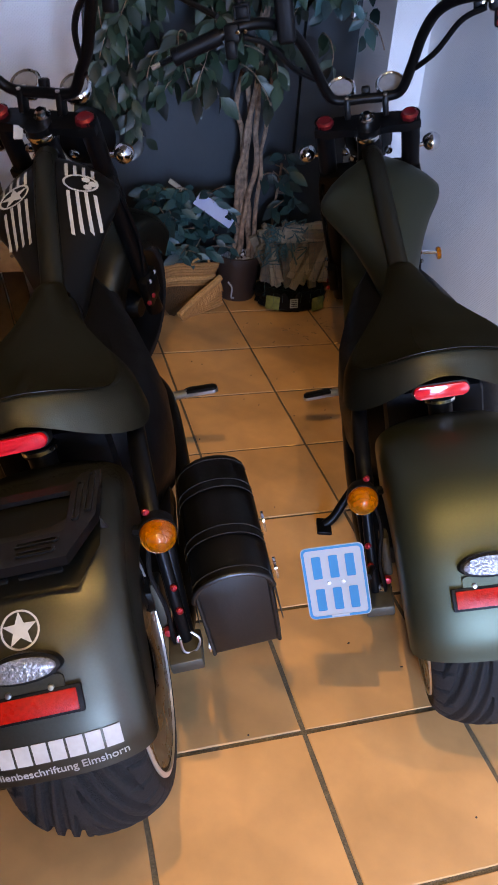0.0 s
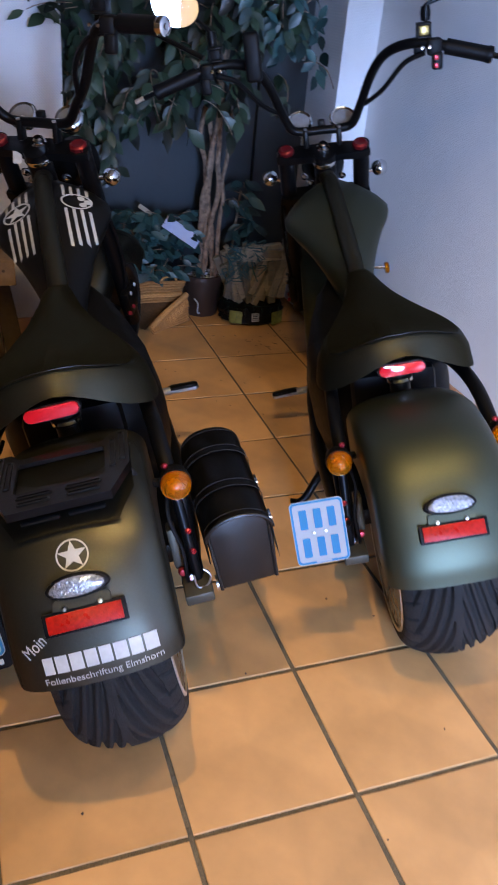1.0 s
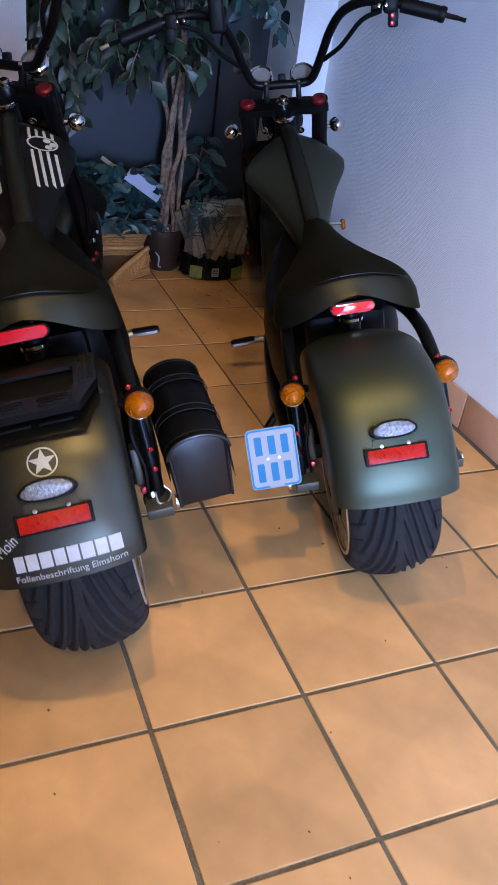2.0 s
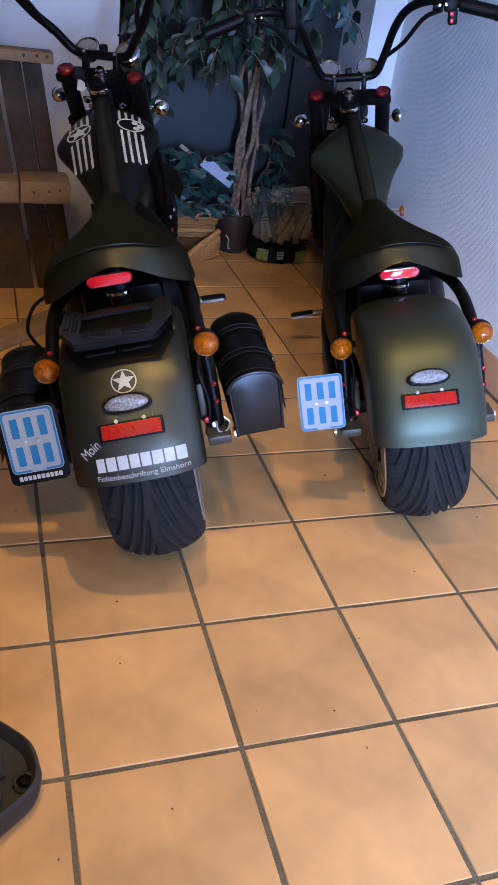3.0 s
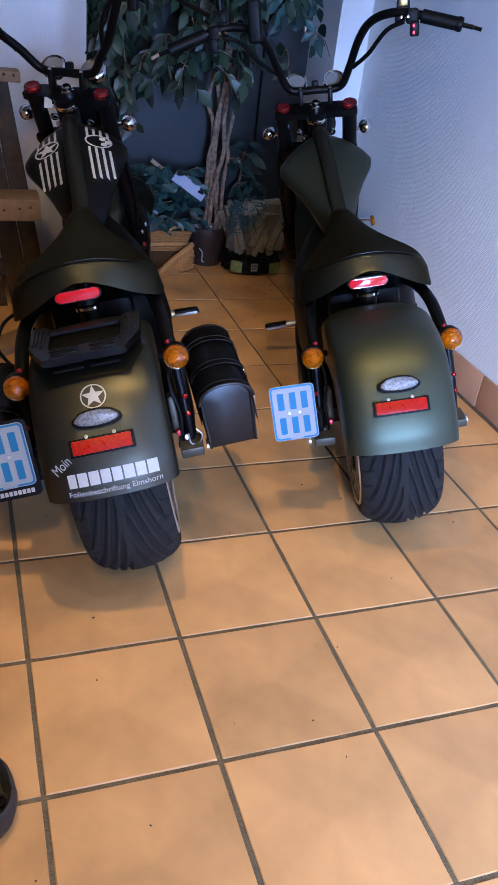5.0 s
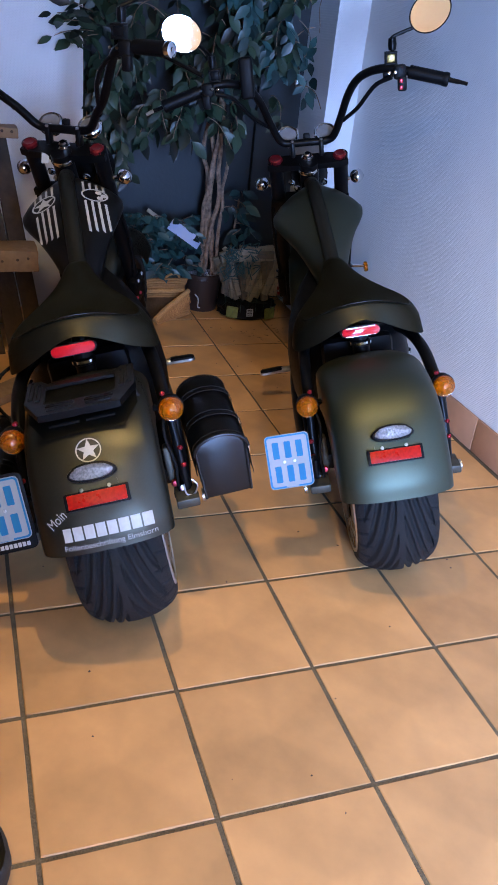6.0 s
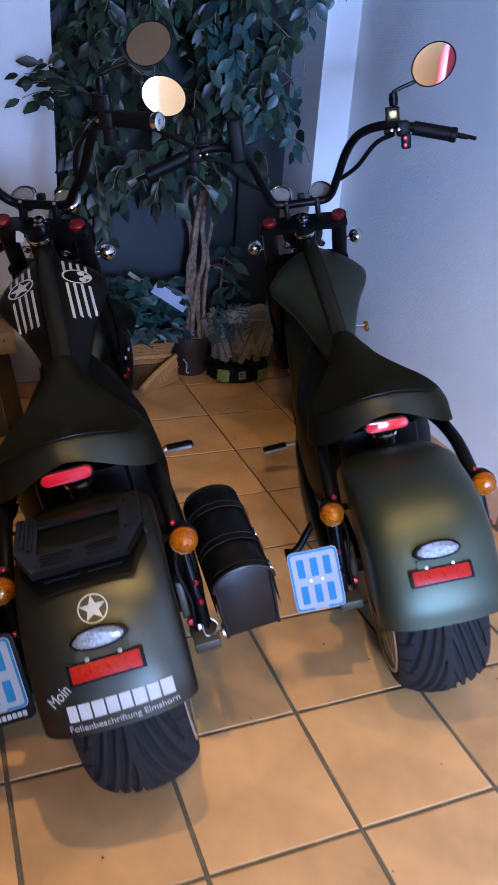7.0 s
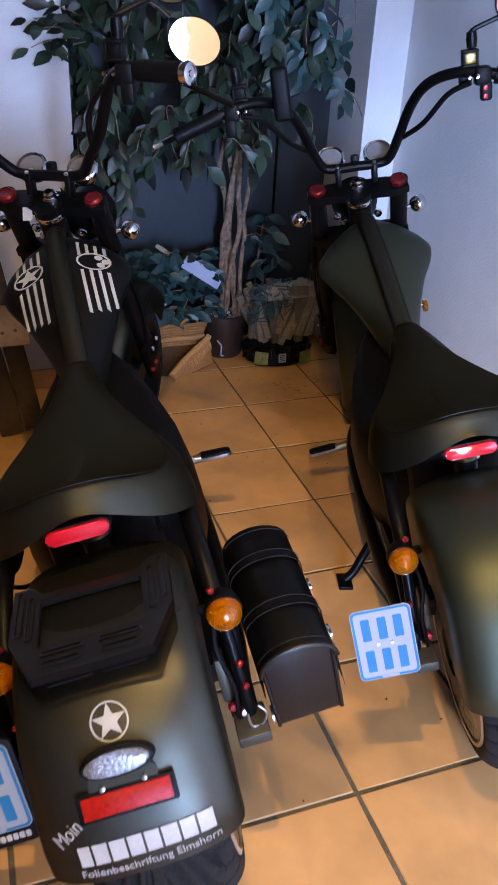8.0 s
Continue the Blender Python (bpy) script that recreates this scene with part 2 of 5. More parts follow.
def tube(points, radius, n=12, steps=8, bm=None, taper=None):
    """A round bar along a smooth line, closed at both ends."""
    bm = bm or bmesh.new()
    line = spline(points, steps) if steps > 1 else [Vector(q) for q in points]
    side, rings = None, []
    for k, q in enumerate(line):
        ahead = (line[min(k + 1, len(line) - 1)] - line[max(k - 1, 0)]).normalized()
        side = (side or ahead.orthogonal())
        side = (side - ahead * side.dot(ahead)).normalized()
        up = ahead.cross(side)
        r = radius if taper is None else radius + (taper - radius) * k / (len(line) - 1)
        rings.append([bm.verts.new(q + r * (math.cos(2 * math.pi * i / n) * side + math.sin(2 * math.pi * i / n) * up)) for i in range(n)])
    for a, b in zip(rings, rings[1:]):
        for i in range(n):
            bm.faces.new((a[i], a[(i + 1) % n], b[(i + 1) % n], b[i]))
    bm.faces.new(rings[0]), bm.faces.new(rings[-1])
    return bm


def prism(outline, low, high, bevel=0.0, bm=None, m=None):
    """A flat outline in x and y, given thickness from low to high."""
    bm = bm or bmesh.new()
    bottom = [bm.verts.new((x, y, low)) for x, y in outline]
    top = [bm.verts.new((x, y, high)) for x, y in outline]
    n = len(outline)
    bm.faces.new(bottom[::-1])
    cap = bm.faces.new(top)
    for k in range(n):
        bm.faces.new((bottom[k], bottom[(k + 1) % n], top[(k + 1) % n], top[k]))
    made = bottom + top
    if bevel:
        more = bmesh.ops.bevel(bm, geom=list(cap.edges), offset=bevel, segments=2, affect="EDGES", profile=0.5)["verts"]
        made = [v for v in set(made + more) if v.is_valid]
    if m is not None:
        bmesh.ops.transform(bm, matrix=m, verts=made)
    return bm


def rounded(w, h, r, n=5, at=(0, 0)):
    """The outline of a rectangle with round corners."""
    out = []
    for cx, cy, a in ((w / 2 - r, h / 2 - r, 0), (r - w / 2, h / 2 - r, 90), (r - w / 2, r - h / 2, 180), (w / 2 - r, r - h / 2, 270)):
        out += [(at[0] + cx + r * math.cos(radians(a + 90 * k / n)), at[1] + cy + r * math.sin(radians(a + 90 * k / n))) for k in range(n + 1)]
    return out


def ring(outer, inner, low, high, bm=None, m=None):
    """A flat band between two outlines with as many points each."""
    bm = bm or bmesh.new()
    rows = [[bm.verts.new((x, y, z)) for x, y in line] for line, z in ((outer, low), (outer, high), (inner, high), (inner, low))]
    n = len(outer)
    for a, b in zip(rows, rows[1:] + rows[:1]):
        for k in range(n):
            bm.faces.new((a[k], a[(k + 1) % n], b[(k + 1) % n], b[k]))
    if m is not None:
        bmesh.ops.transform(bm, matrix=m, verts=[v for row in rows for v in row])
    return bm


def skin(rows, closed=False, ends=False):
    """A surface over rows of points."""
    bm = bmesh.new()
    rows = [[bm.verts.new(q) for q in row] for row in rows]
    for a, b in zip(rows, rows[1:]):
        for k in range(len(a) if closed else len(a) - 1):
            j = (k + 1) % len(a)
            bm.faces.new((a[k], a[j], b[j], b[k]))
    if ends:
        bm.faces.new(rows[0]), bm.faces.new(rows[-1])
    return bm


def star(r, ratio=0.42, turn=90):
    return [((r if k % 2 == 0 else r * ratio) * math.cos(radians(turn + 36 * k)), (r if k % 2 == 0 else r * ratio) * math.sin(radians(turn + 36 * k))) for k in range(10)]


def disc(r, n=32):
    return [(r * math.cos(2 * math.pi * k / n), r * math.sin(2 * math.pi * k / n)) for k in range(n)]


def lettering(words, size, m, mat, parent, label, bent=None):
    """Words in the built-in font, as a thin raised mesh."""
    curve = bpy.data.curves.new("lettering", "FONT")
    curve.body, curve.size, curve.align_x, curve.align_y, curve.extrude = words, size, "CENTER", "CENTER", 0.0003
    source = bpy.data.objects.new("lettering_source", curve)
    scene.collection.objects.link(source)
    mesh = bpy.data.meshes.new_from_object(source.evaluated_get(bpy.context.evaluated_depsgraph_get()))
    bpy.data.objects.remove(source)
    if bent is not None:
        mesh.transform(bent)
        for v in mesh.vertices:
            v.co.z += hump(min(0.98, abs(v.co.x) / 0.127), 0.052)
    mesh.transform(m)
    mesh.materials.clear()
    mesh.materials.append(mat)
    ob = new("lettering", mesh)
    ob.parent = parent
    ob["label"] = label
    return ob


def turned(bm, m):
    bmesh.ops.transform(bm, matrix=m, verts=bm.verts)
    return bm


# ---------------------------------------------------------------- the room
T = 0.30            # tile pitch
X_WALL, Y_WALL, Y_DOOR, HIGH = 1.519, 2.10, 2.385, 2.6
X_LEFT, Y_BEHIND = -3.0, -3.5
DOOR_L, DOOR_R, DOOR_TOP = 0.405, 1.385, 2.15


def structure(name, bm, mat, label, category):
    return tagged(part(name, bm, mat), label, category, kind="structure")


def span(x0, x1, y0, y1, z0, z1, bm=None):
    return box((x1 - x0, y1 - y0, z1 - z0), ((x0 + x1) / 2, (y0 + y1) / 2, (z0 + z1) / 2), 0, bm=bm)


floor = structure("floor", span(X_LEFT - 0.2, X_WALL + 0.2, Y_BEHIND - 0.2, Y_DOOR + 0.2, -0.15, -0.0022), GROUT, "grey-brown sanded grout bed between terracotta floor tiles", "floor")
structure("wall_right", span(X_WALL, X_WALL + 0.2, Y_BEHIND - 0.2, Y_WALL, -0.15, HIGH), WALL, "white woven-textured wallpaper wall lit blue by daylight", "wall")
structure("wall_back_right", span(DOOR_R, X_WALL + 0.2, Y_WALL, Y_DOOR + 0.2, -0.15, HIGH), WALL_BACK, "narrow white wall pier beside the recessed door", "wall")
structure("wall_back_left", span(X_LEFT - 0.2, DOOR_L, Y_WALL, Y_DOOR + 0.2, -0.15, HIGH), WALL_BACK, "white wallpapered back wall beside the recessed door", "wall")
structure("wall_back_lintel", span(DOOR_L, DOOR_R, Y_WALL, Y_DOOR + 0.2, DOOR_TOP, HIGH), WALL_BACK, "white lintel over the recessed door", "wall")
structure("wall_left", span(X_LEFT - 0.2, X_LEFT, Y_BEHIND, Y_WALL, -0.15, HIGH), OCHRE, "plain ochre side wall", "wall")
# unseen, added to block window daylight from the floor and wall at the left
structure("wall_partition", span(X_LEFT, 0.10, -2.00, -1.85, -0.15, HIGH), OCHRE, "unseen ochre wall added to keep window daylight off the left side", "wall")
behind = span(X_LEFT - 0.2, WINDOW_MID - WINDOW_HALF, Y_BEHIND - 0.2, Y_BEHIND, -0.15, HIGH)
span(WINDOW_MID + WINDOW_HALF, X_WALL, Y_BEHIND - 0.2, Y_BEHIND, -0.15, HIGH, behind)
span(WINDOW_MID - WINDOW_HALF, WINDOW_MID + WINDOW_HALF, Y_BEHIND - 0.2, Y_BEHIND, -0.15, WINDOW_LOW, behind)
span(WINDOW_MID - WINDOW_HALF, WINDOW_MID + WINDOW_HALF, Y_BEHIND - 0.2, Y_BEHIND, WINDOW_TOP, HIGH, behind)
structure("wall_behind", behind, OCHRE, "plain ochre wall with a window opening", "wall")
posts = bmesh.new()
for x, half in ((-1.50, 0.035), (-0.70, 0.035), (0.12, 0.060)):
    span(x - half, x + half, Y_BEHIND - 0.02, Y_BEHIND + 0.03, WINDOW_LOW, WINDOW_TOP, posts)
structure("window_1", posts, WHITE, "upright wooden posts of a low window", "window")
structure("ceiling", span(X_LEFT - 0.2, X_WALL + 0.2, Y_BEHIND - 0.2, Y_DOOR + 0.2, HIGH, HIGH + 0.1), WHITE, "plain unseen ceiling, kept dark to cut bounce light", "ceiling")

# the recessed door
door = structure("door_1", span(DOOR_L + 0.07, 1.185, Y_DOOR + 0.012, Y_DOOR + 0.06, 0.006, DOOR_TOP - 0.06), DOOR, "closed dark blue-grey painted door in a recess", "door")
frame_bm = span(DOOR_L, DOOR_L + 0.066, Y_DOOR, Y_DOOR + 0.08, 0, DOOR_TOP)
span(1.190, DOOR_R, Y_DOOR - 0.004, Y_DOOR + 0.08, 0, DOOR_TOP, frame_bm)
span(DOOR_L + 0.066, 1.190, Y_DOOR, Y_DOOR + 0.08, DOOR_TOP - 0.056, DOOR_TOP, frame_bm)
part("door_frame", frame_bm, DOOR, door)
for z in (0.25, 1.0, 1.75):
    part("hinge", lathe(((0, -0.045), (0.008, -0.045), (0.008, -0.002), (0.0065, 0), (0.008, 0.002), (0.008, 0.045), (0, 0.045)), (DOOR_R - 0.03, Y_DOOR - 0.012, z), n=12), STEEL, door, "bare steel hinge")

# ---------------------------------------------------------------- scooters
WHEEL = 0.228
FENDER_LINE = [(0.17, 0.497), (0.07, 0.527), (-0.05, 0.524), (-0.140, 0.484), (-0.200, 0.412), (-0.229, 0.362), (-0.239, 0.322)]


def tread(radius, width, n_round, n_across, crown, depth):
    """A tyre with swept grooves cut into a rounded tread."""
    rows, turns = [], 4
    for k in range(n_round):
        a = 2 * math.pi * k / n_round
        row = []
        for j in range(n_across + 1):
            u = 2 * j / n_across - 1
            x = width / 2 * math.sin(u * math.pi / 2 * 0.98) if abs(u) < 2 else 0
            r = radius - crown * (1 - math.sqrt(max(0.0, 1 - (0.985 * x / (width / 2)) ** 2)))
            near = abs(x) / (width / 2)
            arc = a * radius * turns / (2 * math.pi * radius) + (0.13 if x > 0 else 0.0)
            cut = 0.0
            for k in range(4):
                along = (arc + k / 4) % 1.0
                wide = 0.0066 * min(1.0, 6 * along, 8 * max(0.0, 0.94 - along))
                off = abs(near - 0.07 - 0.84 * along**1.2) * width / 2
                if wide > 0 and off < wide:
                    cut = max(cut, min(1.0, 2.2 * (1 - off / wide)))
            if near > 0.66:
                off = abs((arc * 8 - 0.9 * near) % 1.0 - 0.5) * 0.045
                cut = max(cut, min(1.0, 2.0 * max(0.0, 1 - off / 0.0035)) * min(1.0, (near - 0.66) * 8) * 0.6)
            r -= depth * cut
            row.append(Vector((x, r * math.cos(a), r * math.sin(a))))
        edge = row[-1].x
        for x, r in ((edge * 0.99, radius - crown - 0.006), (edge * 0.95, radius - crown - 0.012)):
            row.append(Vector((x, r * math.cos(a), r * math.sin(a))))
            row.insert(0, Vector((-x, r * math.cos(a), r * math.sin(a))))
        rows.append(row)
    rows.append([q.copy() for q in rows[0]])
    bm = skin(rows)
    bmesh.ops.remove_doubles(bm, verts=bm.verts, dist=1e-5)
    return bm


def wheel(parent, name, at, width, radius, m=None, lips=(-1, 1)):
    """A rim with its tyre, disc and hub."""
    m = (m or Matrix()) @ Matrix.Translation(at)
    r = radius - 0.075
    half = width / 2 * 0.95
    rim = lathe(((0.03, -0.02), (r * 0.5, -0.018), (r * 0.9, -half * 0.7), (r + 0.004, -half), (r + 0.012, -half - 0.004), (r + 0.014, -half + 0.006), (r - 0.012, -half * 0.6),
                 (r - 0.012, half * 0.6), (r + 0.014, half - 0.006), (r + 0.012, half + 0.004), (r + 0.004, half), (r * 0.9, half * 0.7), (r * 0.5, 0.018), (0.03, 0.02), (0.03, -0.02)), axis=(1, 0, 0), n=40)
    rim = part(name, turned(rim, m), BLACK_STEEL, parent, "black alloy rim with a pale lip")
    for side in lips:
        lip = lathe(((r + 0.010, -0.002), (r + 0.017, -0.003), (r + 0.018, 0.001), (r + 0.011, 0.003), (r + 0.010, -0.002)), (side * (half + 0.004), 0, 0), (1, 0, 0), 48)
        part("rim_lip", turned(lip, m), RIM, rim, "pale painted rim lip")
        flange = lathe(((0.062, -0.002), (0.070, 0.003), (r - 0.040, 0.004), (r - 0.022, 0.000), (r + 0.004, 0.002), (r + 0.004, -0.003), (0.062, -0.002)), (side * (half + 0.002), 0, 0), (side, 0, 0), 48)
        part("rim_flange", turned(flange, m), FLANGE, rim, "brushed grey rim flange")
    part("tyre", turned(tread(radius, width, 460 if lips else 200, 132 if lips else 60, 0.050, 0.0095), m), RUBBER, rim, "black rubber tyre with swept grooves", 60)
    part("hub", turned(lathe(((0, -half), (0.03, -half), (0.045, -half * 0.5), (0.05, 0), (0.045, half * 0.5), (0.03, half), (0, half)), axis=(1, 0, 0), n=24), m), BLACK_STEEL, rim, "black hub")
    disc_bm = lathe(((0.045, -0.002), (0.085, -0.002), (0.085, 0.002), (0.045, 0.002), (0.045, -0.002)), (-half - 0.012, 0, 0), (1, 0, 0), 32)
    part("brake_disc", turned(disc_bm, m), DULL, rim, "dull steel brake disc")
    return rim


def hump(u, deep):
    """How far a mudguard's section falls from its crown at a share u of its half width."""
    return -deep * (1 - max(0.0, 1 - abs(u) ** 2.5) ** 0.4)


def wrapped(bm):
    """Bends a flat decal over the rear mudguard's rounded section."""
    for v in bm.verts:
        v.co.z += hump(min(0.98, abs(v.co.x) / 0.127), 0.052)
    return bm


def fender_rows(line, half, shoulder, sides, thick=0.0, taper=1.0):
    """Rows across a mudguard that follows a side line; sides gives the depth of the flanks along it."""
    path = spline([(0, y, z) for y, z in line], 7)
    rows = []
    for k, q in enumerate(path):
        ahead = (path[min(k + 1, len(path) - 1)] - path[max(k - 1, 0)]).normalized()
        out = Vector((1, 0, 0)).cross(ahead)
        if out.z < 0 and abs(out.z) > abs(out.y):
            out = -out
        if k and out.dot(last) < 0:
            out = -out
        last = out
        s = k / (len(path) - 1)
        w, depth = half * (1 - (1 - taper) * s) - thick, sides(s)
        across = [math.sin(radians(90 * k / 10)) for k in range(-10, 11)]
        row = [Vector((-w, 0, -depth - shoulder))] + [Vector((w * u, 0, 0.006 + hump(u, shoulder))) for u in across] + [Vector((w, 0, -depth - shoulder))]
        rows.append([q + Vector((v.x, 0, 0)) + out * (v.z - thick) for v in row])
    return rows


def fender(line, half, shoulder, sides, taper=1.0):
    outer, inner = fender_rows(line, half, shoulder, sides, 0, taper), fender_rows(line, half, shoulder, sides, 0.004, taper)
    loops = [a + b[::-1] for a, b in zip(outer, inner)]
    return skin(loops, True, True)


def on_fender(z, lift=0.001):
    """The pose of a flat decal on the tail of the rear mudguard at a height: x to the right, y up along it, z out of it."""
    path = spline([(0, y, z) for y, z in FENDER_LINE], 20)
    k = min(range(len(path) * 2 // 5, len(path)), key=lambda i: abs(path[i].z - z))
    up = (path[max(k - 2, 0)] - path[min(k + 2, len(path) - 1)]).normalized()
    right = Vector((1, 0, 0))
    out = right.cross(up)
    m = Matrix.Identity(4)
    for c, v in enumerate((right, up, out)):
        m.col[c][:3] = v
    m.col[3][:3] = path[k] + out * (0.006 + lift)
    return m


def seat_part(parent):
    """A broad saddle: a dished top with a narrow nose, a raised tail and a hanging skirt arched over the tail lamp."""
    half = [(0.128, 0.000), (0.131, 0.040), (0.140, 0.080), (0.156, 0.112), (0.184, 0.140), (0.222, 0.158), (0.272, 0.161), (0.330, 0.147), (0.390, 0.120), (0.450, 0.092),
            (0.510, 0.067), (0.570, 0.049), (0.620, 0.038), (0.648, 0.026), (0.658, 0.000)]
    right = spline([(x, y, 0) for y, x in half], 3)
    outline = right + [Vector((-q.x, q.y, 0)) for q in right[-2:0:-1]]

    def edge_z(q):
        side = min(1.0, abs(q.x) / 0.16)
        tail = 0.645 - 0.058 * side**2.2
        if q.y < 0.27:
            return tail
        s = (q.y - 0.27) / 0.39
        return 0.586 - 0.03 * math.sin(s * math.pi * 0.6) + 0.045 * s

    def mid_z(y):
        s = (y - 0.09) / 0.57
        return 0.652 - 0.10 * math.sin(min(1, s * 1.6) * math.pi / 2) * (1 - s) + (-0.025) * s

    rows = []
    for s in (0.0, 0.2, 0.4, 0.56, 0.68, 0.77, 0.83, 0.865):
        row = []
        for q in outline:
            c = Vector((0, min(max(q.y, 0.20), 0.60), 0))
            v = c.lerp(q, s)
            row.append(Vector((v.x, v.y, mid_z(v.y) * (1 - s * s) + (edge_z(q) + 0.004) * s * s)))
        rows.append(row)
    for grow, drop, share in ((0.895, 0.000, 0), (0.930, 0.006, 0), (0.965, 0.016, 0), (1.008, 0.03, 0.4), (1.056, 0.0, 1.0), (0.97, -0.004, 1.0)):
        row = []
        for q in outline:
            skirt = 0.062 if q.y < 0.30 else max(0.035, 0.062 - 0.10 * (q.y - 0.30))
            arch = 0.026 * math.exp(-((q.x / 0.075) ** 2)) if q.y < 0.2 else 0.0
            low = edge_z(q) - skirt - 0.012 * min(1, abs(q.x) / 0.15) + arch
            c = Vector((0, 0.3, 0))
            v = c.lerp(q, grow)
            z = (edge_z(q) - drop) if share == 0 else (edge_z(q) - 0.03 if share < 1 else low - drop)
            row.append(Vector((v.x, v.y, z)))
        rows.append(row)
    bm = skin(rows, True)
    bm.faces.new(list(bm.verts)[-len(outline):])
    bmesh.ops.remove_doubles(bm, verts=bm.verts, dist=1e-4)
    seat = part("seat", bm, SEAT_SKIN, parent, "broad matt black vinyl saddle", 50)
    rear = [q for q in outline[len(right):] if q.y < 0.25] + [q for q in right if q.y < 0.25]
    part("seam", tube([(0.900 * q.x, 0.3 + 0.900 * (q.y - 0.3), edge_z(q) + 0.0006) for q in rear], 0.0007, 6, 1), LEATHER, seat, "stitched seam round the saddle's edge")
    return seat


def tank_part(parent, mat, label):
    """A flared tank with two lobes falling away from a ridge."""
    line = [(1.045, 0.752, 0.085), (1.02, 0.748, 0.118), (0.985, 0.738, 0.142), (0.955, 0.727, 0.148), (0.92, 0.712, 0.134), (0.88, 0.692, 0.110), (0.83, 0.664, 0.086), (0.78, 0.634, 0.066), (0.73, 0.606, 0.050), (0.69, 0.585, 0.036)]
    line = spline(line, 3)
    rows = []
    for q in line:
        y, ridge, w = q
        cross = [(0.0, 0.0), (0.35, -0.006), (0.65, -0.020), (0.88, -0.040), (1.0, -0.058), (1.0, -0.072), (0.90, -0.092), (0.70, -0.125), (0.40, -0.15), (0.0, -0.155)]
        loop = [Vector((w * x, y, ridge + z)) for x, z in cross] + [Vector((-w * x, y, ridge + z)) for x, z in cross[-2:0:-1]]
        rows.append(loop)
    return part("tank", skin(rows, True, True), mat, parent, label, 60)


def tank_at(x, y, lift=0.0026):
    """A point on the tank's top."""
    line = spline([(1.045, 0.752, 0.085), (1.02, 0.748, 0.118), (0.985, 0.738, 0.142), (0.955, 0.727, 0.148), (0.92, 0.712, 0.134), (0.88, 0.692, 0.110), (0.83, 0.664, 0.086), (0.78, 0.634, 0.066)], 6)
    ys = [v.x for v in line][::-1]
    ridge, broad = float(np.interp(y, ys, [v.y for v in line][::-1])), float(np.interp(y, ys, [v.z for v in line][::-1]))
    s = min(1.0, abs(x) / broad)
    known = ((0.0, 0.0), (0.35, -0.006), (0.65, -0.020), (0.88, -0.040), (1.0, -0.058))
    drop = np.interp(s, [k for k, _ in known], [v for _, v in known])
    return Vector((x, y, ridge + float(drop) + lift))


def indicator(parent, at, side, facing=(0, -1, 0), mat=AMBER, body=BLACK_PLASTIC, r=0.027):
    body_bm = lathe(((0, 0.030), (r * 0.45, 0.028), (r * 0.85, 0.014), (r * 1.0, -0.002), (r * 1.02, -0.010), (0, -0.010)), at, tuple(-v for v in facing), 24)
    tube([at, (at[0] - side * 0.035, at[1] + 0.012, at[2] - 0.004)], 0.008, 8, 2, body_bm)
    ob = part("indicator", body_bm, body, parent, "" if body is BLACK_PLASTIC else "chrome bullet indicator")
    part("reflector_bowl", lathe(((0, 0.0105), (r * 0.35, 0.011), (r * 0.92, 0.0155), (r * 0.95, 0.0105)), at, facing, 20), STEEL, ob, "silvered bowl")
    lens = lathe(((0, 0.0165), (r * 0.90, 0.0165), (r * 0.97, 0.012), (r * 0.97, 0.016), (r * 0.93, 0.0215), (r * 0.90, 0.0212), (r * 0.84, 0.0268), (r * 0.80, 0.0264), (r * 0.66, 0.0325), (r * 0.62, 0.0321), (r * 0.4, 0.0372), (0, 0.039)), at, facing, 24)
    part("lens", lens, mat, ob, "amber ribbed lens")
    return ob


def bolt(parent, at, axis, mat, r=0.007, label=""):
    return part("bolt", lathe(((0, 0), (r, 0), (r, 0.006), (r * 0.6, 0.008), (r * 0.6, 0.005), (0, 0.005)), at, axis, 12), mat, parent, label)


def plate_part(parent, m, bracket, holder):
    """An insurance plate: a white field with a blue border and two rows of bars for its characters."""
    ob = part("licence_plate", prism(rounded(0.104, 0.130, 0.010), 0, 0.0015, m=m), PLATE, parent, "white plate with blue border and blue characters as bars")
    ring_m = m @ Matrix.Translation((0, 0, 0.0018))
    part("border", ring(rounded(0.101, 0.127, 0.009), rounded(0.093, 0.119, 0.006), 0, 0.0005, m=ring_m), BLUE, ob, "blue border")
    for row_y in (0.028, -0.030):
        for x in (-0.028, 0.0, 0.027):
            part("character_bar", prism(rounded(0.015, 0.040, 0.002, 2, (x, row_y)), 0.0018, 0.0024, m=m), BLUE, ob, "blue bar")
    part("footer_bar", prism(rounded(0.030, 0.004, 0.001, 2, (0, -0.0605)), 0.0026, 0.0030, m=m), PLATE, ob)
    for x in (-0.012, 0.012):
        part("screw", turned(lathe(((0, 0), (0.0035, 0), (0.003, 0.002), (0, 0.0025)), (x, -0.001, 0.002), n=10), m), STEEL, ob, "steel screw")
    if holder:
        part("plate_holder", prism(rounded(0.118, 0.160, 0.012, at=(0, -0.009)), -0.006, -0.0005, 0.001, m=m), BLACK_PLASTIC, ob, "black plastic plate holder")
        for k in range(10):
            part("holder_bar", prism(rounded(0.0068, 0.009, 0.001, 2, (-0.039 + 0.0088 * k, -0.0765)), -0.0004, 0.0004, m=m), DECAL, ob, "white bar")
    part("plate_bracket", tube(bracket, 0.006, 8, 4), BLACK_STEEL, parent)
    return ob


